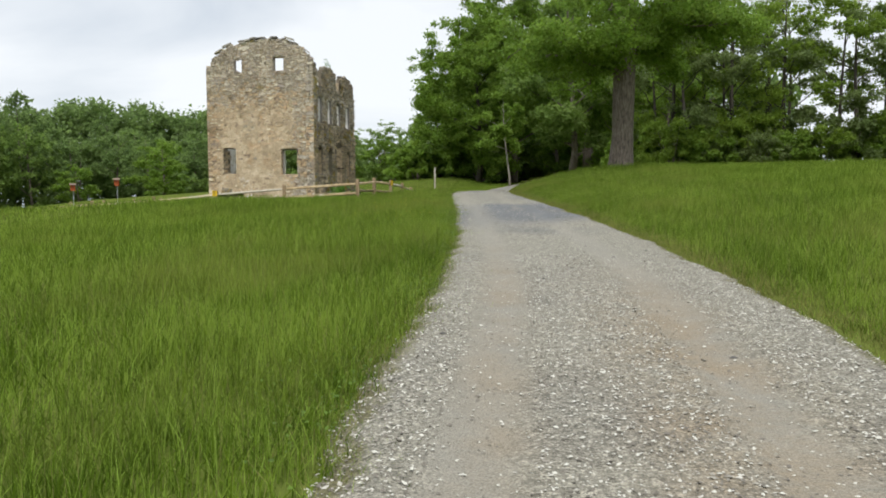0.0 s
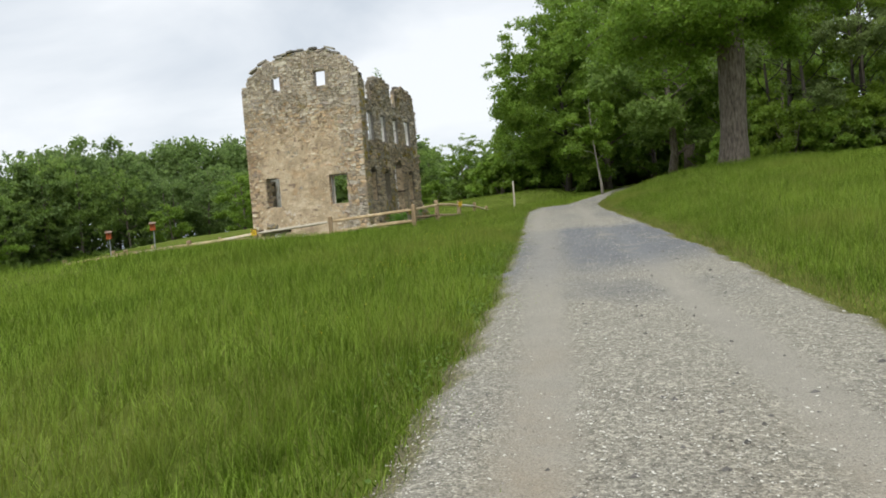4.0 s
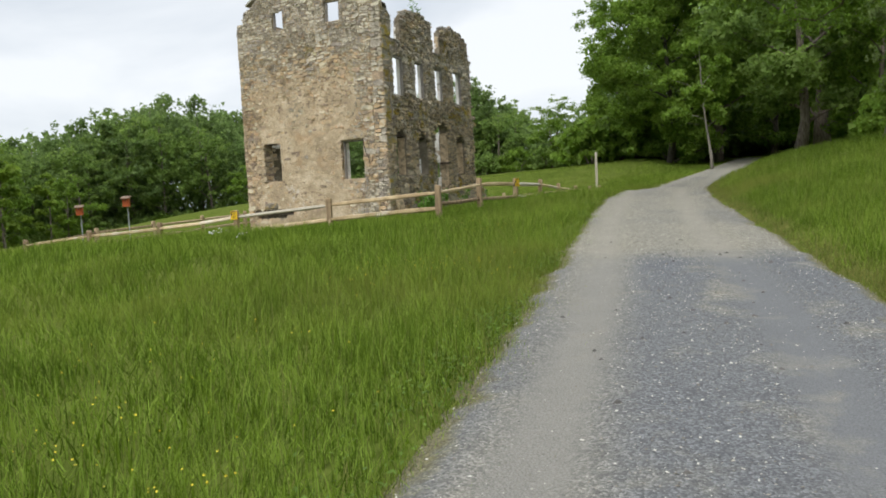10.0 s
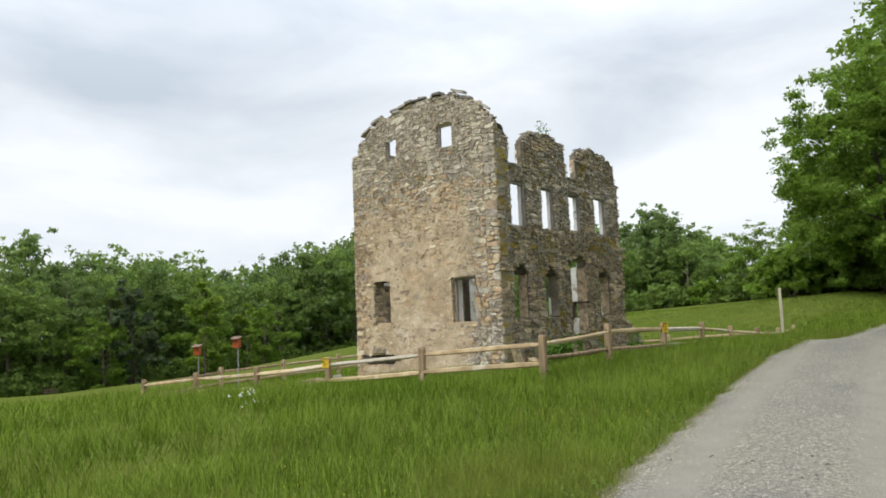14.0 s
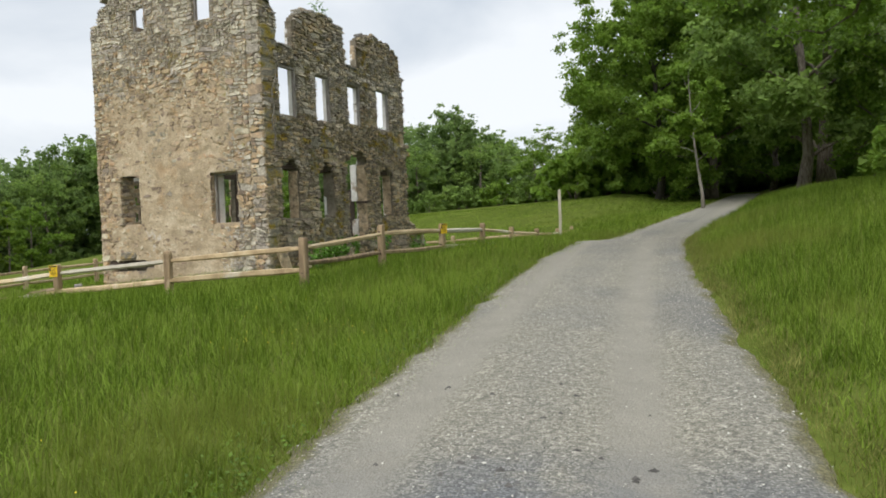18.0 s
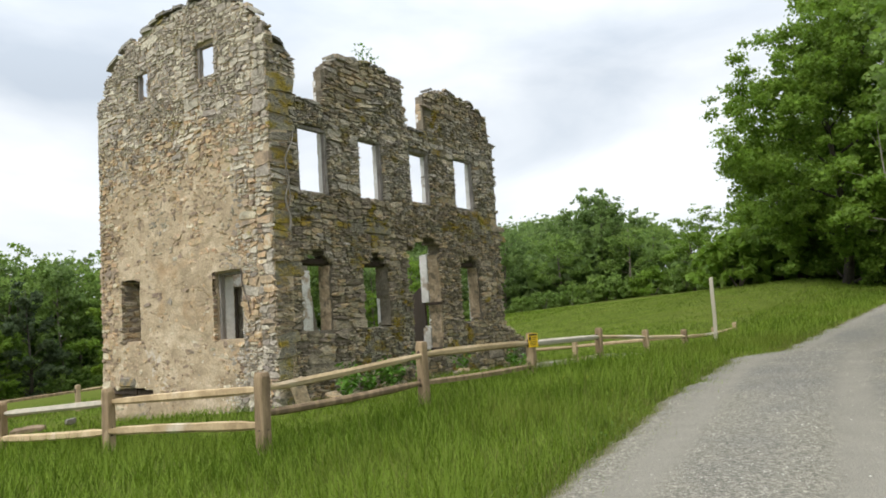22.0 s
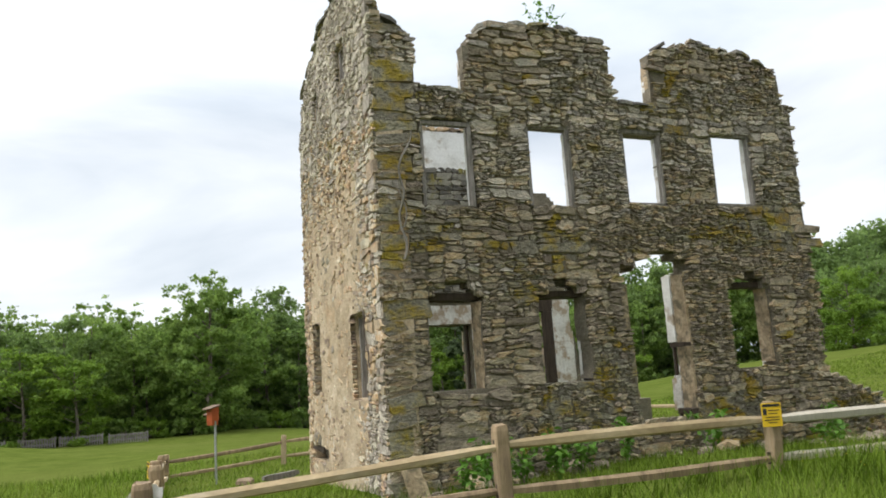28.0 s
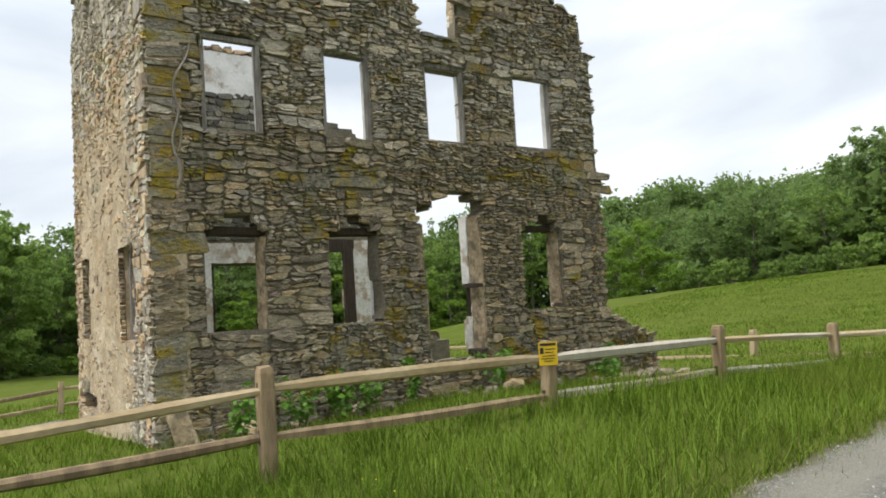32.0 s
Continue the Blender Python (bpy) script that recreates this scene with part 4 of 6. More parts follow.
for v in leaf_bm.verts:
    v.co.z -= 0.25 * max(0, v.co.x - 0.3) * (v.co.z > 3.5)
leaf_bm.transform(Matrix.Translation((-12.03, 42.16, 0)) @ Matrix.Rotation(math.atan2(0.62, -0.78), 4, "Z"))
part("door_leaf", leaf_bm, M_DARKWOOD, wall_side, "dark rotten door leaf standing open inward")


def window_frame(wall, place, u0, u1, z0, z1, out, seed, sill=True, head=True, m=M_GREYWOOD, w=0.055, label="weathered grey window frame"):
    """An old wooden window frame: two jambs, a head and a sill, set a little back in the opening."""
    r = random.Random(seed)
    fr = thing("window_frame", place((u0 + u1) / 2, out, z0), label, "window frame")
    fr.parent = wall
    fr.matrix_parent_inverse = Matrix.Translation(-parent_origin(wall))
    def piece(name, a, b, c, d):
        bm = bmesh.new()
        bmesh.ops.create_cube(bm, size=1)
        for v in bm.verts:
            v.co = place((a + b) / 2 + v.co.x * (b - a) + r.uniform(-.006, .006), out - 0.045 + v.co.y * 0.09, (c + d) / 2 + v.co.z * (d - c) + r.uniform(-.006, .006))
        bmesh.ops.recalc_face_normals(bm, faces=bm.faces)
        bmesh.ops.bevel(bm, geom=bm.edges[:], offset=0.006, segments=1, affect="EDGES")
        me = bpy.data.meshes.new(name)
        bm.to_mesh(me)
        bm.free()
        me.materials.append(m)
        ob = new(name, me)
        ob.parent = fr
        ob.matrix_parent_inverse = Matrix.Translation(-place((u0 + u1) / 2, out, z0))
    foot = z1 - w - 0.002 if head else z1
    piece("jamb", u0 - 0.01, u0 + w, z0, foot)
    piece("jamb", u1 - w, u1 + 0.01, z0, foot)
    if head:
        piece("head", u0 - 0.03, u1 + 0.03, z1 - w, z1 + 0.015)
    if sill:
        piece("sill", u0 - 0.01, u1 + 0.01, z0 - 0.01, z0 + 0.03)
    return fr


side_at = to_world((GX1, GYF, 0), (0, 1, 0), (1, 0, 0))
gable_at = to_world(G_ORG, G_ALONG, G_OUT)
back_at = to_world((-16.52, GYF, 0), (0, 1, 0), (1, 0, 0))
for k, (a, b, c, d, s) in enumerate(((0.72, 1.54, 5.83, 7.1, False), (2.47, 3.25, 5.87, 7.16, False), (4.23, 5.02, 5.94, 7.19, True), (6.06, 6.96, 5.97, 7.24, True))):
    window_frame(wall_side, side_at, a, b, c, d, -0.03, 100 + k, s)
part("post", box_bm(-11.9, 39.36, 3.17, -11.78, 39.46, 4.5, 0.008, 0.006, 110), M_DARKWOOD, wall_side, "dark leftover window post")
window_frame(wall_gable, gable_at, 3.85, 4.64, 3.15, 4.42, -0.1, 113, False, True)
window_frame(wall_gable, gable_at, 3.5, 4.05, 8.26, 8.96, -0.06, 114, False, True, M_GREYWOOD, 0.06)
window_frame(wall_gable, gable_at, 1.48, 1.89, 8.3, 8.92, -0.06, 115, False, False, M_GREYWOOD, 0.05)
window_frame(wall_back, back_at, 39.45 - yy, 40.5 - yy, 3.02, 4.42, -0.1, 116, True, False, M_DARKWOOD, 0.04, "dark window frame of the rear wall")
window_frame(wall_back, back_at, 41.35 - yy, 42.54 - yy, 2.0, 4.9, 0.02, 117, False, True, M_DARKWOOD, 0.24, "dark door frame of the rear wall")
for a, b, z0, z1, o in ((0.24, 1.2, 2.15, 2.29, -0.02), (0.9, 1.86, 2.12, 2.25, -0.06)):
    bm = box_bm(-(b - a) / 2, -0.13, z0, (b - a) / 2, 0.13, z1, 0.02, 0.02, int(a * 50))
    bm.transform(Matrix.Translation(gable_at((a + b) / 2, o - 0.13, 0)) @ Matrix.Rotation(-G_TURN, 4, "Z"))
    part("lintel", bm, M_DARKWOOD, wall_gable, "rotten dark cellar lintel broken in two")
bm = box_bm(-0.28, -0.08, 2.29, 0.28, 0.08, 2.52, 0.05, 0.02, 12)
bm.transform(Matrix.Translation(gable_at(0.97, -0.02, 0)) @ Matrix.Rotation(-G_TURN, 4, "Z"))
part("stone", bm, M_QUOIN, wall_gable, "ochre lichened block above the cellar slot")
part("lintel", box_bm(-16.25, 37.1, 4.5, -15.45, 37.46, 4.58, 0.01, 0.01, 10), M_DARKWOOD, wall_gable, "charred window lintel")
for a, b, z in ((37.5, 38.5, 4.5), (39.28, 40.26, 4.5), (42.9, 43.95, 4.58)):
    part("lintel", box_bm(-11.95, a, z - 0.02, -11.64, b, z + 0.08, 0.01, 0.01, int(a)), M_DARKWOOD, wall_side, "decayed timber lintel")


def inner_stones(wall, place, u0, u1, z0, z1, seed, material):
    """Rough stones showing on the inner face where the plaster has gone."""
    r = random.Random(seed)
    verts, faces = [], []
    z = z0
    while z < z1:
        h = r.uniform(0.06, 0.15)
        u = u0 + r.uniform(-0.1, 0)
        while u < u1:
            w = r.uniform(0.12, 0.4)
            v, f = stone_solid(u, u + w, z, z + h, 0.05, r.uniform(0.015, 0.06), r, lambda a, b: (a, b + 0.03 * n2(a, b, 2, seed)))
            k = len(verts)
            verts.extend(place(p[0], p[2], p[1]) for p in v)
            faces.extend(tuple(k + i for i in t) for t in f)
            u += w
        z += h
    ob = adopt(mesh_object("inner_stones", verts, faces, material), wall)
    ob["kind"] = "stuff"


inner_stones(wall_gable, to_world(G_ORG + G_ALONG * 0.8, -G_OUT, G_ALONG), 0.04, 0.4, 3.2, 4.5, 134, M_STONE)
# these two bands take the coping stone, darker than the wall's own stone
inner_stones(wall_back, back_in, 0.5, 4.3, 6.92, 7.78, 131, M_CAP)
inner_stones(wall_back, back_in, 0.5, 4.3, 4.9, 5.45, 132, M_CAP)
inner_stones(wall_back, back_in, 0.6, 4.25, 8.68, 8.78, 133, M_GSTONE)

# loose stones fallen from the far end and along the foot of the wall
fallen = random.Random(31)
for k in range(34):
    if k < 22:
        x, y = -11.5 + fallen.uniform(-1.6, 0.45), 45.2 + abs(fallen.gauss(0, 0.6))
    else:
        x, y = -11.3 + abs(fallen.gauss(0, 0.18)), fallen.uniform(37.2, 45)
    s = fallen.uniform(0.09, 0.26)
    bm = bmesh.new()
    bmesh.ops.create_icosphere(bm, subdivisions=1, radius=1)
    for v in bm.verts:
        v.co = Vector((v.co.x * s * fallen.uniform(.75, 1.2), v.co.y * s * fallen.uniform(.75, 1.2), v.co.z * s * 0.55 * fallen.uniform(.7, 1.2)))
    bm.transform(Matrix.Translation((x, y, float(land(x, y)) + 0.2 * s)) @ Euler((fallen.uniform(-.3, .3), fallen.uniform(-.3, .3), fallen.uniform(0, 6))).to_matrix().to_4x4())
    me = bpy.data.meshes.new("loose_stone")
    bm.to_mesh(me)
    bm.free()
    me.materials.append(M_STONE)
    tagged(new("loose_stone", me), "loose grey-brown rubble stone fallen beside the wall", "stone", "loose stones by the ruin")

slab = thing("stone_slab", (-11.2, 37.15, float(land(-11.2, 37.15))), "tan stone slab leaning on the foot of the wall", "stone slab")
bm = box_bm(-0.13, -0.04, -0.15, 0.13, 0.04, 0.55, 0.015, 0.012, 17)
bm.transform(Matrix.Translation((-11.2, 37.2, float(land(-11.2, 37.15)))) @ Euler((0.0, -0.3, 1.2)).to_matrix().to_4x4())
part("slab", bm, M_TANPLASTER, slab)


def strand(pts, r0, r1, seed):
    r = random.Random(seed)
    bm = bmesh.new()
    rings = []
    for i, p in enumerate(pts):
        rr = r0 + (r1 - r0) * i / (len(pts) - 1)
        p = Vector(p)
        rings.append([bm.verts.new(p + Vector((math.cos(a) * rr, math.sin(a) * rr, r.uniform(-rr, rr)))) for a in (0, 1.257, 2.513, 3.77, 5.027)])
    for a, b in zip(rings, rings[1:]):
        for i in range(5):
            bm.faces.new((a[i], a[(i + 1) % 5], b[(i + 1) % 5], b[i]))
    return bm


vine = thing("dead_vine", (-11.45, 37.25, 5.05), "dry grey vine stem clinging to the side wall", "vine")
part("stem", strand([(-11.44 + 0.015 * math.sin(i), 37.25 + 0.04 * math.sin(i * 0.9) + 0.2 * max(0, (i - 10) / 7) ** 1.5, 5.05 + i * 0.11) for i in range(18)], 0.022, 0.012, 3), M_PALEBARK, vine)
part("side_stem", strand([(-11.44, 37.27 + 0.05 * math.sin(i * 0.8), 5.5 + i * 0.1) for i in range(9)], 0.014, 0.006, 4), M_PALEBARK, vine)

gable_vine = thing("dead_vine", (-12.33, 36.86, 4.5), "dry dark vine stem hanging beside the gable window", "vine")
part("stem", strand([(-12.36 + 0.24 * (i / 11) ** 1.6 + 0.012 * math.sin(i * 1.7), 36.89 + 0.008 * math.sin(i), 4.43 - i * 0.075) for i in range(12)], 0.018, 0.011, 5), M_BARK, gable_vine)


# ---- fence ----
def post_mesh(seed, h, w=0.145):
    r = random.Random(seed)
    bm = bmesh.new()
    rings = []
    for k, z in enumerate((-0.4, 0.0, h * 0.3, h * 0.45, h * 0.7, h * 0.82, h - 0.05, h)):
        s = (w * (1.02 - 0.04 * k / 7)) / 2 * (0.86 if k == 7 else 1)
        ox, oy = r.uniform(-.006, .006), r.uniform(-.006, .006)
        c = 0.22
        pts = [(-1, -1 + c), (-1 + c, -1), (1 - c, -1), (1, -1 + c), (1, 1 - c), (1 - c, 1), (-1 + c, 1), (-1, 1 - c)]
        rings.append([bm.verts.new((ox + p * s * r.uniform(.95, 1.05), oy + q * s * r.uniform(.95, 1.05), z + (r.uniform(-.012, .012) if k == 7 else 0))) for p, q in pts])
    for a, b in zip(rings, rings[1:]):
        for i in range(8):
            bm.faces.new((a[i], a[(i + 1) % 8], b[(i + 1) % 8], b[i]))
    bm.faces.new(rings[-1])
    bm.faces.new(rings[0][::-1])
    return bm


def rail_bm(p, q, seed, size=0.115):
    """A split rail from p to q: wedge-like, a little bent, thinner where it enters the posts."""
    r = random.Random(seed)
    p, q = Vector(p), Vector(q)
    d = (q - p).normalized()
    side = d.cross(Vector((0, 0, 1))).normalized()
    up = side.cross(d)
    n = 9
    shape = [(-.5, -.3), (-.1, -.52), (.45, -.35), (.5, .2), (.15, .5), (-.42, .38)]
    shape = [(a + r.uniform(-.1, .1), b + r.uniform(-.1, .1)) for a, b in shape]
    bend, sag = r.uniform(-.02, .02), r.uniform(-.015, .03)
    bm = bmesh.new()
    rings = []
    for i in range(n):
        t = i / (n - 1)
        c = p.lerp(q, t) + side * bend * math.sin(t * math.pi) - up * sag * math.sin(t * math.pi)
        s = size * min(1, 0.55 + 3.2 * min(t, 1 - t)) * r.uniform(.92, 1.08)
        rings.append([bm.verts.new(c + side * a * s * .85 + up * b * s * 1.12) for a, b in shape])
    for a, b in zip(rings, rings[1:]):
        for i in range(6):
            bm.faces.new((a[i], b[i], b[(i + 1) % 6], a[(i + 1) % 6]))
    bm.faces.new(rings[0])
    bm.faces.new(rings[-1][::-1])
    bmesh.ops.recalc_face_normals(bm, faces=bm.faces)
    return bm


# some rails are bleached, some still brown
RAIL_LOOK = {(3, 0, 1): M_POST, (3, 1, 1): M_POST, (5, 0, 0): M_OLDPOLE, (3, 2, 0): M_OLDPOLE, (3, 3, 1): M_OLDPOLE}


def fence_run(label, posts, seed, skip=(), m_rail=M_FENCE, lift=0.0):
    """posts: (x, y, top height). One fence with its posts and two rails a bay."""
    f = thing("split_rail_fence", (posts[0][0], posts[0][1], float(land(*posts[0][:2]))), label, "fence", "fence runs round the ruin")
    r = random.Random(seed)
    for k, (x, y, zt) in enumerate(posts):
        zg = float(land(x, y))
        bm = post_mesh(seed * 50 + k, zt - zg)
        turn = Matrix.Translation((x, y, zg)) @ Euler((r.uniform(-.025, .025), r.uniform(-.025, .025), r.uniform(-.15, .15))).to_matrix().to_4x4()
        bm.transform(turn)
        po = part("post", bm, M_POST, f)
        ang = math.atan2(posts[min(k + 1, len(posts) - 1)][1] - posts[max(k - 1, 0)][1], posts[min(k + 1, len(posts) - 1)][0] - posts[max(k - 1, 0)][0])
        # no hole is cut: a dark block gives the shade inside each mortise
        for dz in (0.2, 0.62):
            hole = bmesh.new()
            bmesh.ops.create_cube(hole, size=1)
            hole.transform(Matrix.Translation((x, y, zt - dz)) @ Matrix.Rotation(ang, 4, "Z") @ Matrix.Diagonal((0.152, 0.05, 0.13, 1)))
            part("mortise", hole, M_DARKWOOD, po)
    for k, ((x0, y0, z0), (x1, y1, z1)) in enumerate(zip(posts, posts[1:])):
        for j, dz in enumerate((0.2, 0.62)):
            if (k, j) in skip:
                continue
            d = Vector((x1 - x0, y1 - y0, 0)).normalized() * 0.05
            side = Vector((-d.y, d.x, 0)) * (0.5 if (k + j) % 2 else -0.5)
            part("rail", rail_bm(Vector((x0, y0, z0 - dz + (lift if k == 0 and j else 0.0))) - d + side, Vector((x1, y1, z1 - dz)) + d + side, seed * 90 + k * 2 + j, 0.094), RAIL_LOOK.get((seed, k, j), m_rail), f)
    return f


fence_run("pale new split rail fence with two rails along the lane", [(-8.55, 33.8, 2.75), (-8.54, 37.07, 2.93), (-8.42, 40.42, 2.91), (-8.42, 43.68, 2.87), (-8.5, 47.0, 2.7), (-8.5, 50.3, 2.56)], 3, lift=0.13)
fence_run("pale split rail fence across the meadow below the gable", [(-12.07, 34.04, 2.56), (-15.45, 34.18, 2.34), (-18.63, 34.34, 2.08), (-21.96, 34.57, 1.91), (-25.4, 34.86, 1.65)], 5)
fence_run("short bay of split rail fence at the corner post", [(-8.55, 33.8, 2.75), (-12.07, 34.04, 2.56)], 6)
fence_run("weathered split rail fence behind the ruin", [(-25.4, 34.86, 1.65), (-25.5, 38.2, 1.9), (-25.6, 41.5, 2.0), (-25.6, 44.8, 2.1), (-25.6, 48.1, 2.2)], 7, (), M_POST)
fence_run("weathered split rail fence on the far side of the ruin", [(-25.6, 48.1, 2.2), (-22.2, 48.8, 2.2), (-18.8, 49.4, 2.25), (-15.4, 49.9, 2.3), (-12.0, 50.2, 2.4), (-8.5, 50.3, 2.56)], 8, (), M_POST)
fence_run("low weathered fence end beside the lane", [(-8.5, 50.3, 2.56), (-8.6, 54.0, 2.5), (-8.8, 57.6, 2.54)], 9)

pole = thing("wooden_pole", (-7.42, 49.5, float(land(-7.42, 49.5))), "slim pale wooden pole leaning beside the fence", "pole")
bm = post_mesh(71, 2.0, 0.1)
bm.transform(Matrix.Translation((-7.36, 49.45, 2.0)) @ Euler((0.0, 0.01, 0.2)).to_matrix().to_4x4())
part("shaft", bm, M_OLDPOLE, pole)


def warning_sign(x, y, z, turn):
    s = thing("warning_sign", (x, y, z), "small yellow warning sign with black print on a fence post", "sign", "fence signs")
    def plate(name, a, b, c, d, o, m):
        bm = box_bm(a, -0.004 - o, c, b, 0.0 - o, d, 0.0)
        me = bpy.data.meshes.new(name)
        bm.transform(Matrix.Rotation(turn, 4, "Z"))
        bm.to_mesh(me)
        bm.free()
        me.materials.append(m)
        ob = new(name, me)
        ob.parent = s
    plate("plate", -0.11, 0.11, -0.13, 0.13, 0.0, M_YELLOW)
    plate("header_bar", -0.095, 0.095, 0.09, 0.118, 0.0045, M_BLACK)
    plate("warning_mark", -0.095, -0.055, 0.0, 0.07, 0.0045, M_BLACK)
    for k, (a, b, c) in enumerate(((-0.035, 0.085, 0.045), (-0.035, 0.06, 0.01), (-0.07, 0.08, -0.03), (-0.085, 0.075, -0.06), (-0.05, 0.05, -0.09))):
        plate("text_bar", a, b, c, c + 0.009, 0.0045, M_BLACK)


warning_sign(-8.32, 40.36, 2.77, radians(65))
warning_sign(-15.45, 34.07, 2.2, radians(8))


def nest_box(x, y, ztop, turn):
    zg = float(land(x, y))
    s = thing("nest_box", (x, y, zg), "orange wooden bird nest box on a thin metal pole", "nest box", "nest boxes")
    m = Matrix.Translation((x, y, 0)) @ Matrix.Rotation(turn, 4, "Z")
    bm = bmesh.new()
    bmesh.ops.create_cone(bm, segments=8, radius1=0.022, radius2=0.022, depth=ztop - zg + 0.2, cap_ends=True)
    bm.transform(m @ Matrix.Translation((0.02, 0.06, (zg + ztop) / 2 - 0.25)))
    part("pole", bm, M_METAL, s)
    bm = box_bm(-0.11, -0.1, ztop - 0.36, 0.11, 0.1, ztop - 0.04, 0.006)
    for v in bm.verts:
        if v.co.z > ztop - 0.1:
            v.co.z += 0.25 * v.co.y
    bm.transform(m)
    b = part("box", bm, M_ORANGE, s)
    bm = box_bm(-0.15, -0.2, ztop - 0.035, 0.15, 0.12, ztop - 0.005, 0.004)
    for v in bm.verts:
        v.co.z += 0.25 * v.co.y
    bm.transform(m)
    part("roof", bm, M_ROOFBOARD, s)
    # entrance: a black disc on the front, the hole's darkness as colour
    bm = bmesh.new()
    bmesh.ops.create_cone(bm, segments=12, radius1=0.022, radius2=0.022, depth=0.006, cap_ends=True)
    bm.transform(m @ Matrix.Translation((0, -0.103, ztop - 0.13)) @ Matrix.Rotation(radians(90), 4, "X"))
    part("entrance_hole", bm, M_BLACK, s)


nest_box(-23.86, 35.98, 2.8, 0.6)
nest_box(-21.32, 35.72, 3.02, 0.5)

notice = thing("paper_notice", (-8.59, 33.91, 2.6), "torn white paper notice stapled to a fence post", "notice")
bm = bmesh.new()
bmesh.ops.create_grid(bm, x_segments=4, y_segments=6, size=0.5)
nr = random.Random(8)
for v in bm.verts:
    v.co = Vector((-8.59 + nr.uniform(-0.006, 0.006) + 0.02 * (v.co.x + 0.5) ** 2, 33.91 + v.co.x * 0.1 + nr.uniform(-0.006, 0.006), 2.58 + v.co.y * 0.26 * (1 - 0.3 * v.co.x) + nr.uniform(-0.01, 0.01)))
bmesh.ops.solidify(bm, geom=bm.faces[:], thickness=0.002)
part("sheet", bm, M_PLASTER, notice)

# the old grey fence where the far meadow meets the wood
for k, (y0, y1) in enumerate(((17.1, 19.9), (21.3, 24.3), (25.4, 28.3), (28.7, 32.2), (32.8, 36.1))):
    x = -81.0
    zg = float(land(x, (y0 + y1) / 2))
    old = thing("picket_fence", (x, y0, zg), "low weathered grey picket fence panel at the wood's edge", "fence", "old fence panels")
    for y in (y0, y1):
        part("post", box_bm(x - 0.07, y - 0.07, zg - 0.3, x + 0.07, y + 0.07, zg + 0.95, 0.01, 0.012, k), M_GREYWOOD, old)
    for z in (0.28, 0.72):
        part("rail", box_bm(x + 0.02, y0, zg + z, x + 0.07, y1, zg + z + 0.09, 0.008, 0.01, k + 9), M_GREYWOOD, old)
    count = int((y1 - y0) / 0.2)
    for i in range(1, count):
        y = y0 + (y1 - y0) * i / count
        part("picket", box_bm(x + 0.075, y - 0.05, zg - 0.1, x + 0.1, y + 0.05, zg + 0.86 + nr.uniform(-0.05, 0.05), 0.006, 0.006, i), M_GREYWOOD, old)


def picnic_table(x, y, turn):
    """A wooden table with two benches on sloping legs."""
    zg = float(land(x, y))
    t = thing("picnic_table", (x, y, zg), "weathered brown wooden picnic table at the wood's edge", "picnic table")
    m = Matrix.Translation((x, y, zg)) @ Matrix.Rotation(turn, 4, "Z")

    def board(name, box, tilt=0.0):
        bm = box_bm(*box, 0.006, 0.004, len(t.children))
        bm.transform(m @ Matrix.Rotation(tilt, 4, "X"))
        part(name, bm, M_TABLE, t)
    for i in range(5):
        board("table_plank", (-0.95, -0.37 + i * 0.15, 0.72, 0.95, -0.23 + i * 0.15, 0.76))
    for side in (-1, 1):
        for i in range(2):
            a = side * (0.62 + i * 0.15)
            board("bench_plank", (-0.95, min(a, a + side * 0.135), 0.42, 0.95, max(a, a + side * 0.135), 0.46))
    for ex in (-0.65, 0.65):
        board("bench_bearer", (ex - 0.04, -0.85, 0.33, ex + 0.04, 0.85, 0.415))
        for side in (-1, 1):
            bm = box_bm(ex + 0.045, -0.045, -0.08, ex + 0.085, 0.045, 0.8, 0.006, 0.004, 3)
            bm.transform(m @ Matrix.Translation((0, side * 0.55, 0)) @ Matrix.Rotation(side * 0.46, 4, "X"))
            part("leg", bm, M_TABLE, t)


picnic_table(-96.0, 66.0, 1.3)


# ---- trees ----
def tube(path, radii, sides=7, flute=0.0, seed=0):
    """A tapered limb along a path."""
    r = random.Random(seed)
    verts, faces = [], []
    path = [Vector(p) for p in path]
    for i, p in enumerate(path):
        d = (path[min(i + 1, len(path) - 1)] - path[max(i - 1, 0)]).normalized()
        a = d.orthogonal().normalized() if abs(d.z) < 0.9 else Vector((1, 0, 0))
        a = (a - d * a.dot(d)).normalized()
        b = d.cross(a)
        for k in range(sides):
            t = 2 * math.pi * k / sides
            rr = radii[i] * (1 + flute * math.sin(t * 5 + i) + flute * r.uniform(-1, 1))
            verts.append(p + (a * math.cos(t) + b * math.sin(t)) * rr)
    for i in range(len(path) - 1):
        for k in range(sides):
            j = (k + 1) % sides
            faces.append((i * sides + k, i * sides + j, i * sides + sides + j, i * sides + sides + k))
    faces.append(tuple(range(sides))[::-1])
    faces.append(tuple((len(path) - 1) * sides + k for k in range(sides)))
    return verts, faces


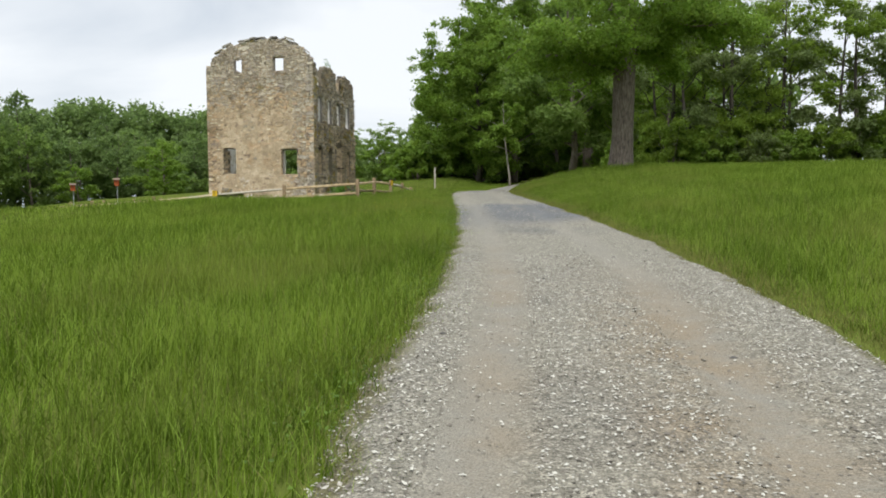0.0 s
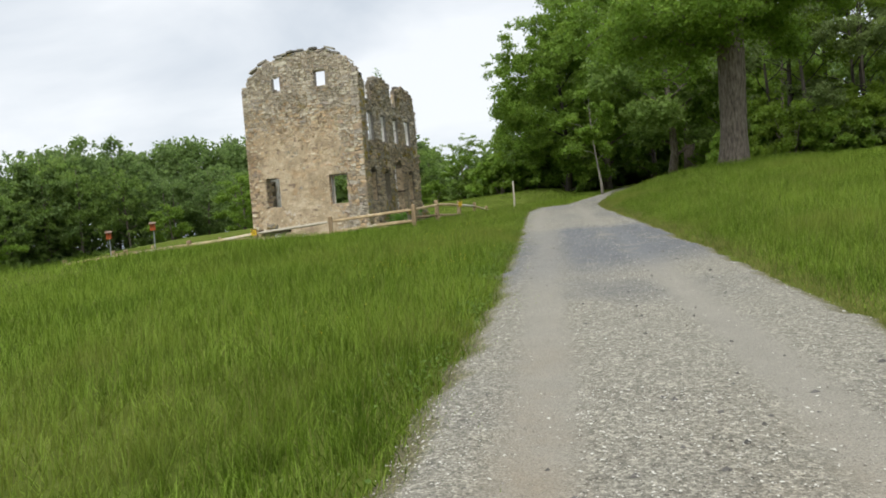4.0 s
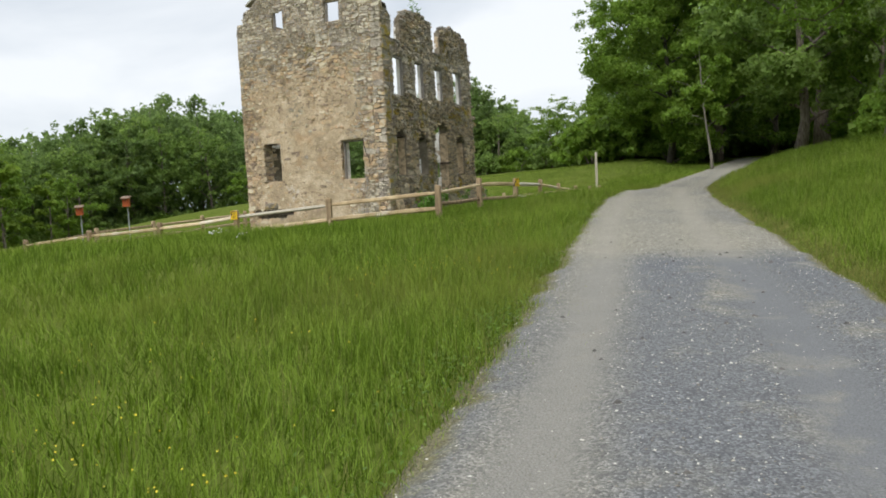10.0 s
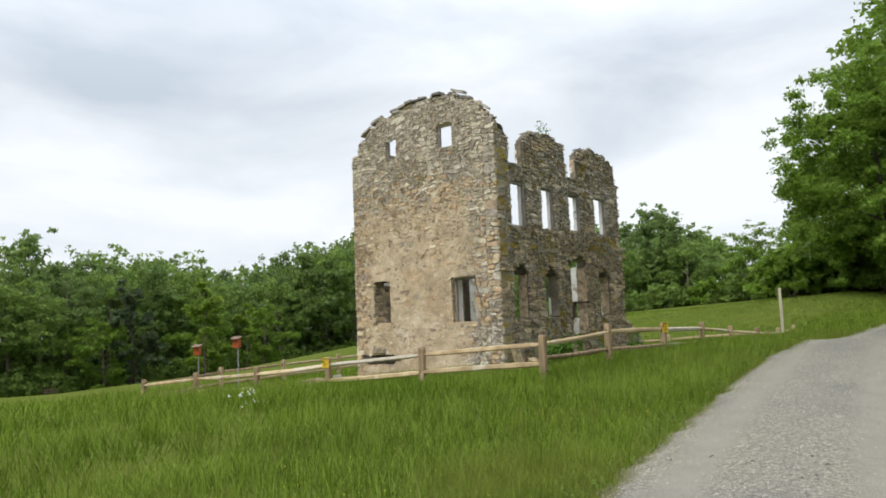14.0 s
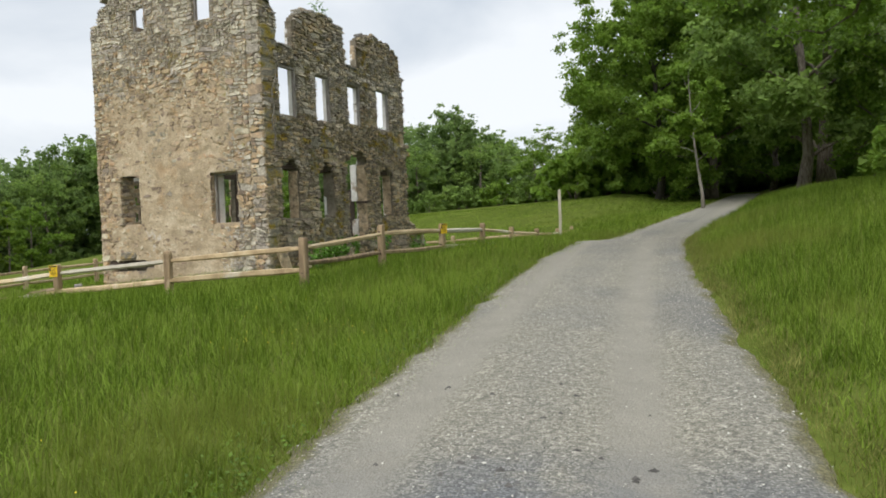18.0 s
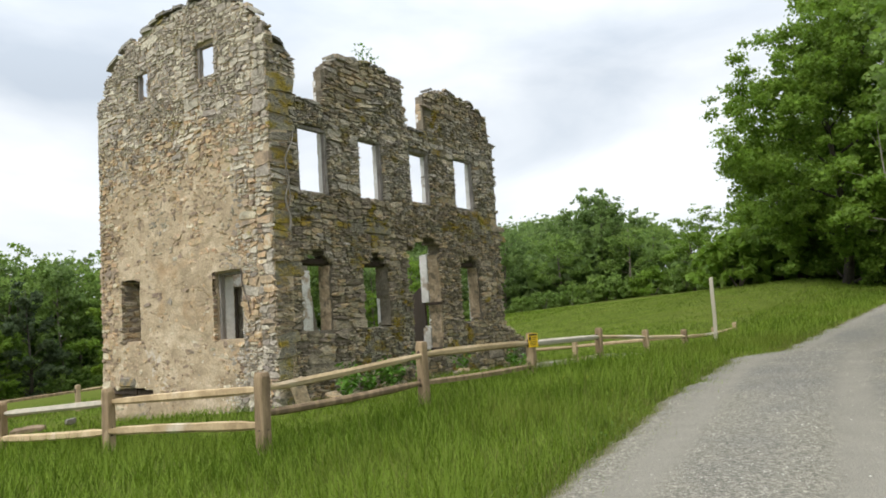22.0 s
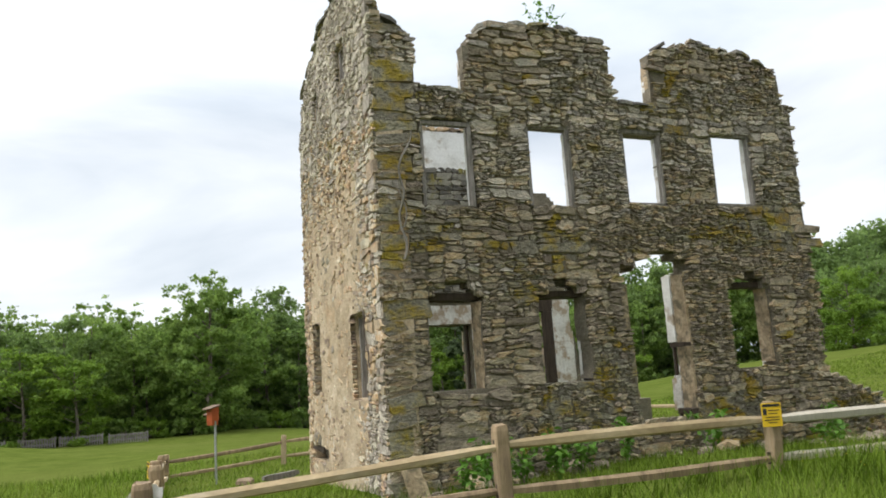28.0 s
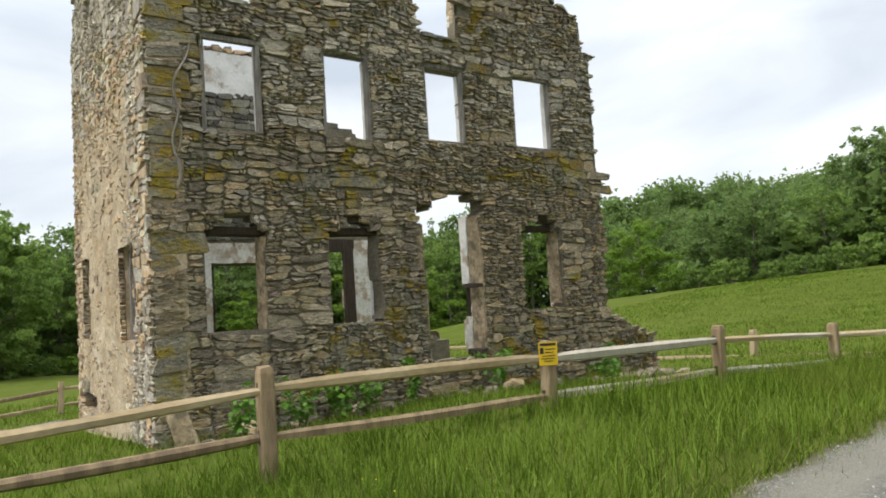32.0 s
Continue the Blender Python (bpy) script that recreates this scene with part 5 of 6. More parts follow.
def leaf_mesh(centres, size, gen, up=0.35):
    """Small folded leaves, turned at random."""
    n = len(centres)
    nrm = gen.normal(size=(n, 3))
    nrm[:, 2] = np.abs(nrm[:, 2]) + up
    nrm /= np.linalg.norm(nrm, axis=1)[:, None]
    a = np.cross(nrm, gen.normal(size=(n, 3)))
    a /= np.linalg.norm(a, axis=1)[:, None] + 1e-9
    b = np.cross(nrm, a)
    s = size * gen.uniform(0.55, 1.35, (n, 1))
    ratio = gen.uniform(0.45, 0.8, (n, 1))
    p = [centres + a * s, centres + b * s * ratio + nrm * s * 0.2, centres - a * s * 0.9, centres - b * s * ratio + nrm * s * 0.2]
    return np.stack(p, 1).reshape(-1, 3), np.arange(4 * n).reshape(-1, 4)


def foliage(clumps, n, size, gen, flat=0.6, fill=0.4):
    """Leaf sprays in the shells of many clumps (x, y, z, radius), facing up and outwards as leaves do."""
    clumps = np.array(clumps, float)
    wgt = clumps[:, 3] ** 1.8
    pick = gen.choice(len(clumps), n, p=wgt / wgt.sum())
    d = gen.normal(size=(n, 3))
    d /= np.linalg.norm(d, axis=1)[:, None]
    d[:, 2] = np.where((d[:, 2] < -0.25) & (gen.random(n) < 0.6), -d[:, 2], d[:, 2])
    rad = clumps[pick, 3] * (fill + (1.0 - fill) * gen.random(n) ** 0.5) * (1 + 0.3 * gen.normal(size=n))
    c = clumps[pick, :3] + d * rad[:, None] * np.array((1, 1, flat))
    nrm = d * 0.7 + np.array((0, 0, 0.45)) + 1.05 * gen.normal(size=(n, 3))
    nrm /= np.linalg.norm(nrm, axis=1)[:, None]
    a = np.cross(nrm, gen.normal(size=(n, 3)))
    a /= np.linalg.norm(a, axis=1)[:, None] + 1e-9
    b = np.cross(nrm, a)
    s = size * gen.uniform(0.5, 1.4, (n, 1))
    v = np.stack([c + a * s, c - a * s * 0.5 + b * s * 0.8, c - a * s * 0.6 - b * s * 0.7], 1).reshape(-1, 3)
    return v, np.arange(3 * n).reshape(-1, 3)


def bough(base, tip, sag, r):
    """A limb's line: it rises first and then levels out or droops."""
    base, tip = Vector(base), Vector(tip)
    reach = (tip - base).length
    return [base.lerp(tip, s) + Vector((0, 0, sag * reach * math.sin(s * math.pi))) + Vector([r.uniform(-1, 1) for _ in range(3)]) * (0.035 * reach * (s > 0)) for s in (0, 0.2, 0.4, 0.6, 0.8, 1)]


def make_tree(label, h, spread, trunk_r, clear, nleaf, leaf, m_leaf, m_bark, seed, limbs=12, lean=0.0, group="", flat=0.75, lump=0.17, sides=8,
              widest=0.4, top=0.35, fork=2, thin_top=0.0, nclump=110, twigs=True, dome=None):
    """A tree: clear is the part of its height with no limbs; widest and top shape the crown; lump is the size of its clumps; dome is (clumps, radius, middle height, half height) of a rounded outer crown."""
    r = random.Random(seed)
    gen = np.random.default_rng(seed)
    tree = thing("tree", (0, 0, 0), label, "tree", group)
    bend = [Vector((lean * t * h * 0.2 + 0.02 * h * math.sin(t * 3 + seed), 0.02 * h * math.sin(t * 2.3 + seed * 2), t * h * 0.92)) for t in np.linspace(0, 1, 9)]
    bend[0] = Vector((0, 0, -0.4))
    v, f = tube(bend, [trunk_r * (1.3 if i == 0 else 1.0) * (1 - 0.9 * (i / 8) ** 0.9) for i in range(9)], sides, 0.05, seed)
    mesh_object("trunk", v, f, m_bark, tree, smooth=True)

    def stem(t):
        i = min(7, int(t * 8))
        return bend[i].lerp(bend[i + 1], t * 8 - i)

    lines, twig_v, twig_f = [], [], []
    for k in range(limbs):
        q = (k + r.uniform(0.1, 0.9)) / limbs
        t = clear + (0.96 - clear) * q
        wide = 0.45 + 0.55 * q / widest if q < widest else 1 - (1 - top) * ((q - widest) / (1 - widest)) ** 1.6
        reach = spread * wide * r.uniform(0.72, 1.08)
        ang = k * 2.4 + r.uniform(-.5, .5)
        rise = reach * r.uniform(0.05, 0.35) + h * 0.1 * q
        base = stem(max(0.02, t - 0.1))
        tip = stem(min(1.0, t)) + Vector((math.cos(ang) * reach, math.sin(ang) * reach, rise - 0.06 * h))
        pts = bough(base, tip, r.uniform(0.02, 0.12), r)
        lr = trunk_r * (0.42 - 0.26 * t)
        v, f = tube(pts, [lr, lr * .82, lr * .64, lr * .46, lr * .3, lr * .1], 5, 0.04, seed + k) if twigs else tube(pts[::2] + pts[-1:], [lr, lr * .64, lr * .3, lr * .1], 4, 0, seed + k)
        mesh_object("limb", v, f, m_bark, tree, smooth=True)
        lines.append((pts, 0.35, reach, 1.0 - thin_top * q))
        for m in range(fork):
            s = r.choice((2, 3, 4))
            side = ang + r.choice((-1, 1)) * r.uniform(0.5, 1.1)
            end = pts[s] + Vector((math.cos(side), math.sin(side), r.uniform(-0.1, 0.5))) * reach * r.uniform(0.3, 0.55)
            tw = bough(pts[s], end, 0.05, r)
            lines.append((tw, 0.3, reach * 0.7, 1.0 - thin_top * q))
            if twigs:
                v, f = tube(tw[::2] + [tw[-1]], [lr * .4, lr * .28, lr * .16, lr * .06], 3, 0, seed + k)
                twig_f += [tuple(len(twig_v) + i for i in q4) for q4 in f]
                twig_v += v
    if twig_v:
        mesh_object("branchwork", twig_v, twig_f, m_bark, tree, smooth=True)["kind"] = "stuff"
    lines.append(([stem(x) for x in (0.75, 0.8, 0.85, 0.9, 0.95, 1.0)], 0.3, spread * top, 1.0))
    weight = [reach * few for _, _, reach, few in lines]
    clumps = []
    for k in range(nclump):
        pts, lo, reach, few = lines[r.choices(range(len(lines)), weight)[0]]
        s = r.uniform(lo, 1.04) * 5
        p = pts[min(4, int(s))].lerp(pts[min(4, int(s)) + 1], s - min(4, int(s)))
        p = p + Vector((r.gauss(0, 1), r.gauss(0, 1), r.gauss(0.25, 0.7))) * (0.09 * spread)
        clumps.append((*p, lump * spread * r.uniform(0.55, 1.15)))
    if dome:
        for k in range(dome[0]):
            u, ang = r.uniform(-0.92, 1), r.uniform(0, 6.28)
            ring, full = math.sqrt(1 - u * u), r.uniform(0.6, 1.0) * (1 + 0.1 * math.sin(ang * 3 + u * 5 + seed))
            clumps.append((math.cos(ang) * ring * dome[1] * full, math.sin(ang) * ring * dome[1] * full, dome[2] + u * dome[3] * full, lump * spread * r.uniform(0.4, 0.95)))
    v, f = foliage(clumps, nleaf, leaf, gen, flat, 0.25)
    mesh_object("crown", v, f, m_leaf, tree)
    return tree


def make_bush(label, h, spread, nleaf, leaf, m_leaf, seed, group=""):
    r = random.Random(seed)
    gen = np.random.default_rng(seed)
    bush = thing("bush", (0, 0, 0), label, "bush", group)
    clumps = []
    for k in range(5):
        ang = k * 1.3 + r.uniform(-.4, .4)
        tip = Vector((math.cos(ang) * spread * 0.55, math.sin(ang) * spread * 0.55, h * r.uniform(0.5, 0.75)))
        v, f = tube([Vector((0, 0, -0.2)), tip * 0.5, tip], [0.05, 0.035, 0.012], 5, 0, seed)
        mesh_object("stem", v, f, M_BARK, bush)
        clumps.append((*tip, spread * 0.22))
    for k in range(60):
        ang, rr = r.uniform(0, 6.28), spread * math.sqrt(r.uniform(0.02, 0.9))
        high = h * (1 - 0.6 * (rr / spread) ** 2)
        clumps.append((math.cos(ang) * rr, math.sin(ang) * rr, high * r.uniform(0.12, 1.0), spread * r.uniform(0.09, 0.19)))
    v, f = foliage(clumps, nleaf, leaf, gen, 0.8)
    v[:, 2] = np.maximum(v[:, 2], -0.1)
    mesh_object("foliage", v, f, m_leaf, bush)
    return bush


def at_ground(x, y, s=1.0, turn=0.0, sz=None):
    return Matrix.Translation((x, y, float(land(x, y)) - 0.05)) @ Matrix.Rotation(turn, 4, "Z") @ Matrix.Diagonal((s, s, sz or s, 1))


def put(ob, x, y, s=1.0, turn=0.0, sz=None):
    ob.matrix_basis = at_ground(x, y, s, turn, sz)
    return ob


# the great old tree on the bank: a thick bare trunk, low drooping boughs full of leaves, sparse limbs above
def great_tree(x, y):
    r = random.Random(5)
    gen = np.random.default_rng(5)
    tree = thing("tree", (0, 0, 0), "huge old tree with a thick furrowed trunk on the grassy bank", "tree")
    bend = [Vector((0.25 * math.sin(z * 0.16), 0.2 * math.sin(z * 0.13 + 1) - 0.17, z)) for z in (-0.4, 0.35, 1.5, 4, 7, 10, 13, 17, 21)]
    v, f = tube(bend, [0.84, 0.68, 0.61, 0.58, 0.55, 0.5, 0.42, 0.28, 0.12], 18, 0.05, 5)
    mesh_object("trunk", v, f, M_BARK, tree, smooth=True)
    dense, loose = [], []
    for k in range(30):
        low = k < 17
        z0 = r.uniform(4.8, 7.2) if low else (8.4 + 0.45 * (k - 17) if k < 24 else r.uniform(11, 18))
        ang = k * 2.4 + r.uniform(-.3, .3)
        reach = r.uniform(4.8, 6.8) if low else r.uniform(6.0, 8.0)
        tip = Vector((math.cos(ang) * reach, math.sin(ang) * reach, z0 + (r.uniform(-0.6, 1.5) if low else r.uniform(0.5, 4.0))))
        base = Vector((0.1, 0, z0))
        pts = bough(base, tip, 0.13 if low else 0.08, r)
        lr = 0.15 if low else 0.21
        v, f = tube(pts, [lr, lr * .8, lr * .62, lr * .45, lr * .28, lr * .1], 6, 0.06, k)
        mesh_object("limb", v, f, M_BARK, tree, smooth=True)
        for s in (1, 2, 3, 4, 5):
            for m in range(5 if low else 4):
                side = ang + r.uniform(-1.3, 1.3)
                end = pts[s] + Vector((math.cos(side), math.sin(side), r.uniform(-0.35, 0.55))) * r.uniform(0.6, 1.7)
                if m == 0:
                    v, f = tube([pts[s], pts[s].lerp(end, 0.5) + Vector((0, 0, 0.1)), end], [lr * .35, lr * .22, lr * .08], 4, 0, k)
                    mesh_object("branch", v, f, M_BARK, tree, smooth=True)
                if low:
                    dense.append((*end, r.uniform(0.5, 0.95)))
                elif s > 1 and r.random() < 0.75:
                    loose.append((*end, r.uniform(0.35, 0.7)))
    v, f = foliage(dense, 52000, 0.105, gen, 0.7, 0.25)
    mesh_object("crown", v, f, M_LEAF, tree)
    v, f = foliage(loose, 24000, 0.1, gen, 0.7, 0.2)
    mesh_object("upper_crown", v, f, M_LEAF, tree)
    return put(tree, x, y)


great_tree(3.95, 44.0)
# the trees where the lane enters the wood
put(make_tree("broad leafy tree at the edge of the wood", 18, 6.0, 0.3, 0.08, 84000, 0.13, M_LEAF, M_DARKBARK, 8, 24, lump=0.14, widest=0.35, top=0.25, fork=3, nclump=300, dome=(400, 7.2, 9.2, 8.5)), -7.4, 80.5, 1.0, 0.3)
put(make_tree("tall full-crowned tree behind the edge of the wood", 23, 5.2, 0.45, 0.2, 52000, 0.15, M_LEAF, M_BARK, 18, 20, lump=0.16, widest=0.5, top=0.4, fork=3, nclump=200, dome=(300, 6.0, 14.0, 9.8)), -3.9, 83.5, 1.0, 0.8)
put(make_tree("slim pale-barked tree beside the lane", 8.5, 2.6, 0.1, 0.42, 3600, 0.14, M_LEAF, M_PALEBARK, 9, 8, lean=-0.3, lump=0.16, nclump=70), -3.3, 65.8)
put(make_tree("tall ivy-hung tree in the wood", 22, 6.5, 0.62, 0.16, 20000, 0.21, M_LEAF, M_BARK, 12, 16, lump=0.15, nclump=190), 4.3, 87.0)
wood_a = put(make_tree("leafy green tree inside the wood", 19, 6.8, 0.38, 0.2, 19000, 0.2, M_LEAFDARK, M_BARK, 14, 14, group="woodland trees", lump=0.16, nclump=170), 2.0, 73.5)
wood_b = put(make_tree("leafy green tree inside the wood", 17, 6.2, 0.3, 0.12, 19000, 0.2, M_LEAF, M_BARK, 17, 14, group="woodland trees", lump=0.16, nclump=170), 7.5, 76.0, 0.85)
for k, (src, x, y, s) in enumerate(((wood_b, 3.0, 100, 1.1), (wood_a, -8.0, 95, 1.0), (wood_a, -1.0, 110, 1.1), (wood_b, 0.6, 92, 1.1), (wood_b, -13, 91, 0.8), (wood_b, 10.5, 70, 0.8), (wood_a, 14, 80, 0.9))):
    copy_thing(src, at_ground(x, y, s, 1.1 * k + 0.4))

# the undergrowth that fills the wood
under = put(make_bush("dark undergrowth bush inside the wood", 3.4, 3.0, 1600, 0.3, M_LEAF, 35, group="wood undergrowth"), -10.5, 85)
ur = random.Random(12)
for k in range(46):
    x, y = ur.uniform(-16, 24), ur.uniform(73, 112)
    if abs(x - float(road_x(y))) > 3.2 - (y > 96) * 4 and not (y < 87 and 2.2 < x < 5.5):
        copy_thing(under, at_ground(x, y, ur.uniform(0.8, 1.7), ur.uniform(0, 6)))
for k in range(12):
    copy_thing(under, at_ground(-8 + k * 1.5, 104 + ur.uniform(-1, 2), ur.uniform(1.5, 2.2), ur.uniform(0, 6)))
for k in range(9):
    copy_thing(under, at_ground(7 + k * 1.3, 63 + ur.uniform(-2, 4), ur.uniform(0.6, 1.0), ur.uniform(0, 6)))

# the thin trees of the hedgerow on the hill
hedge_a = put(make_tree("thin sparsely leafed hedgerow tree", 13, 3.6, 0.17, 0.12, 8200, 0.11, M_LEAFPALE, M_DARKBARK, 21, 11, group="hedgerow trees", lump=0.125, fork=3, thin_top=0.25, nclump=220), 9.5, 57)
hedge_b = put(make_tree("thin sparsely leafed hedgerow tree", 14, 4.0, 0.2, 0.1, 8600, 0.115, M_LEAFLIME, M_DARKBARK, 22, 11, group="hedgerow trees", lump=0.125, fork=3, thin_top=0.25, nclump=220), 13.5, 59)
hr = random.Random(4)
for k in range(26):
    x = 8 + k * 1.9
    copy_thing((hedge_a, hedge_b)[k % 2], at_ground(x + hr.uniform(-1, 1), 60 - 0.012 * (x - 5) ** 2 * 0.5 + hr.uniform(-2.5, 3), hr.uniform(0.8, 1.12), hr.uniform(0, 6)))
for k in range(3):
    copy_thing((hedge_b, hedge_a)[k % 2], at_ground(13 + k * 3.5 + hr.uniform(-1, 1), 65 + hr.uniform(-2, 3) - 0.1 * k, hr.uniform(1.0, 1.25), hr.uniform(0, 6)))
bush_a = put(make_bush("dense green hedgerow bush", 4.2, 2.6, 5200, 0.13, M_LEAFLIME, 31, group="hedgerow bushes"), 8.5, 55.5)
bush_b = put(make_bush("dense olive green hedgerow bush", 3.6, 2.8, 5200, 0.13, M_LEAFPALE, 32, group="hedgerow bushes"), 11.5, 57, 0.8)
bush_c = put(make_bush("bright green hedgerow bush with loose leaves", 3.0, 2.4, 4800, 0.13, M_LEAF, 33, group="hedgerow bushes"), 6.4, 58)
for k in range(24):
    x = 7 + k * 1.9
    copy_thing((bush_a, bush_b, bush_c)[k % 3], at_ground(x, 57.5 - 0.006 * (x - 5) ** 2 + hr.uniform(-1.5, 1.5), hr.uniform(0.75, 1.25), hr.uniform(0, 6)))

# the woods round the meadow: the line of their edge, and how tall the trees stand there
LINE = ((-62, -45), (-73, -22), (-81, 0), (-85, 22), (-88, 41), (-99, 60), (-103, 84), (-104, 97), (-104, 105), (-104, 114), (-94, 134), (-73, 138), (-57, 118), (-46, 92), (-33, 97), (-21, 102), (-12, 92))
TALL = (13.5, 13.5, 13.5, 13.5, 15, 18, 22, 21.5, 13, 25.5, 20.5, 16, 10.5, 9.6, 9.3, 9.6, 10)


def rounded(line):
    """A line of corners, each cut to two."""
    out = [line[0]]
    for a, b in zip(line, line[1:]):
        out += [tuple(p * 0.75 + q * 0.25 for p, q in zip(a, b)), tuple(p * 0.25 + q * 0.75 for p, q in zip(a, b))]
    return out + [line[-1]]


EDGE = rounded([(*p, h) for p, h in zip(LINE, TALL)])
far = [put(make_tree("full leafy tree of the far wood", 14, 4.6, 0.25, 0.1, 4600, 0.225, m, M_BARK, 40 + k, 11, group="far wood", lump=0.17, sides=6, widest=w, top=tp, fork=3, nclump=120, twigs=False, dome=(110, 4.7, 7.6, 6.6)), x, y)
       for k, (m, x, y, w, tp) in enumerate(((M_LEAFFAR, -87, 8, 0.35, 0.45), (M_LEAFDARK, -88, 15, 0.3, 0.3), (M_LEAFFAR, -89, 23, 0.45, 0.55), (M_LEAFDARK, -90, 31, 0.4, 0.4), (M_LEAFFAR, -98, 54, 0.5, 0.6)))]
thin = put(make_tree("tall thin-crowned tree above the far wood", 17, 4.0, 0.2, 0.25, 3800, 0.17, M_LEAFFAR, M_DARKBARK, 55, 12, group="thin trees of the far wood", lump=0.1, sides=6, fork=3, thin_top=0.0, top=0.65, widest=0.4, nclump=190), -103, 63)
edge_b = put(make_bush("dark green bush at the meadow's edge", 3.6, 2.8, 1500, 0.24, M_LEAFDARK, 36, group="bushes at the meadow's edge"), -80, 6)
edge_c = put(make_bush("fresh green bush at the meadow's edge", 3.0, 2.6, 1500, 0.23, M_LEAF, 37, group="bushes at the meadow's edge"), -81.5, 12)
wood = random.Random(9)
run = 0
lumps = []
for (ax, ay, ta), (bx, by, tb) in zip(EDGE, EDGE[1:]):
    seg = math.hypot(bx - ax, by - ay)
    nx, ny = -(by - ay) / seg, (bx - ax) / seg
    north = ay > 85 and ax > -60
    for row in range(2):
        d = wood.uniform(0, 3)
        while d < seg:
            t = d / seg
            deep = 2.5 + row * (14 if north else 7) + wood.uniform(-1.8, 1.8)
            x, y = ax + (bx - ax) * t + nx * deep, ay + (by - ay) * t + ny * deep
            tall = (ta + (tb - ta) * t) / 14 * wood.uniform(0.8, 1.05) * (0.9 + 0.14 * row) * (1.12 if north and row else 1.0)
            copy_thing(far[wood.randrange(5)], at_ground(x, y, 0.25 + tall * 0.75, wood.uniform(0, 6), tall))
            if row and run % 2 == 0 and 56 < y < 99 and x < -60:
                copy_thing(thin, at_ground(x + nx * 4, y + ny * 4, tall * 0.84, wood.uniform(0, 6)))
            run += 1
            d += wood.uniform(5.0, 7.0)
    d = wood.uniform(0, 2)
    while d < seg:
        t = d / seg
        lead = 1.2 + wood.uniform(-1, 1.2)
        copy_thing((edge_b, edge_c, edge_b, edge_b)[run % 4], at_ground(ax + (bx - ax) * t - nx * lead, ay + (by - ay) * t - ny * lead, wood.uniform(0.45, 0.95), wood.uniform(0, 6)))
        run += 1
        d += wood.uniform(2.8, 4.2)
    for k in range(int(seg / 2.0) + 2):
        t = (k - 1 + wood.random()) * 2.0 / seg
        for deep, hh in ((5, 0.1), (7, 0.2), (9, 0.34), (12, 0.48), (15, 0.6), (18, 0.68)) + (() if north else ((21, 0.74), (24, 0.78))):
            dd = deep + wood.uniform(-2, 2)
            x, y = ax + (bx - ax) * t + nx * dd, ay + (by - ay) * t + ny * dd
            high = (ta + (tb - ta) * t) * hh * wood.uniform(0.85, 1.05)
            lumps.append((x, y, float(land(x, y)) + high - 1.5, wood.uniform(1.9, 3.0)))

# single trees that stand out before the wood
bright = put(make_tree("fresh green tree standing out before the wood", 11, 4.2, 0.2, 0.05, 9000, 0.16, M_LEAF, M_BARK, 61, 16, group="bright trees before the wood", lump=0.13, sides=6, nclump=300, twigs=False), -93.5, 87.0, 1.1)
for x, y, s, sz in ((-98, 101, 0.9, 0.9), (-82.5, 25.5, 1.05, 0.8), (-82, 30.0, 0.9, 0.72), (-95.5, 72.5, 0.95, 0.8), (-70, 133, 1.1, 1.0), (-84, 128, 0.9, 0.85), (-47, 89, 0.75, 0.6), (-22, 99, 0.6, 0.5)):
    copy_thing(bright, at_ground(x, y, s, x, sz))
put(make_tree("huge rounded tree standing out of the wood's edge", 18, 6.0, 0.4, 0.03, 15000, 0.22, M_LEAFDARK, M_BARK, 66, 16, lump=0.14, sides=6, nclump=160, twigs=False, dome=(220, 6.0, 8.6, 8.4)), -87.5, 42.3)
lime = put(make_tree("slim yellow-green young tree before the wood", 8, 1.7, 0.1, 0.08, 2600, 0.17, M_LEAFLIME, M_BARK, 63, 9, group="young trees before the wood", lump=0.2, sides=6, top=0.3, nclump=60, twigs=False), -92.0, 92.5, 1.35)
copy_thing(lime, at_ground(-90.5, 84.5, 1.5, 2.2, 1.3))
put(make_tree("dark drooping evergreen tree at the wood's edge", 10, 3.0, 0.16, 0.02, 5200, 0.19, M_LEAFEVER, M_DARKBARK, 64, 18, lump=0.15, sides=6, widest=0.12, top=0.12, nclump=110, twigs=False), -95.5, 76.5, 1.45)

# the wooded rise behind, too dense to tell one tree from another
back_rng = np.random.default_rng(77)
for k in range(330):
    az, d = radians(back_rng.uniform(22, 41)), back_rng.uniform(232, 256)
    x, y = -d * math.sin(az), d * math.cos(az)
    lumps.append((x, y, d * back_rng.uniform(0.04, 0.117) + 1.2 * math.sin(az * 37) + 0.8 * math.sin(az * 90), back_rng.uniform(3.0, 4.6)))
for k in range(150):
    x = back_rng.uniform(-14, 34)
    lumps.append((x, 112 + back_rng.uniform(-3, 6), float(land(x, 112)) + back_rng.uniform(0.2, 12), back_rng.uniform(2.2, 3.4)))
wv, wf = foliage(lumps, 190000, 0.64, back_rng, 0.85, 0.6)
tagged(mesh_object("distant_woods", wv, wf, M_LEAFFAR), "dense green woods rising behind the meadow", "woods", kind="stuff")


# ---- grass, gravel and small growth ----
walk_y = np.linspace(-3, 40, 87)
lane_x = np.interp(walk_y, (0, 10, 20, 30, 35), (0.0, -0.2, -0.4, -1.7, -1.9))


def near_walk(x, y):
    """Distance from the middle of the walked line."""
    yc = np.clip(y, -1, 35)
    return np.hypot(x - np.interp(yc, walk_y, lane_x), y - yc)


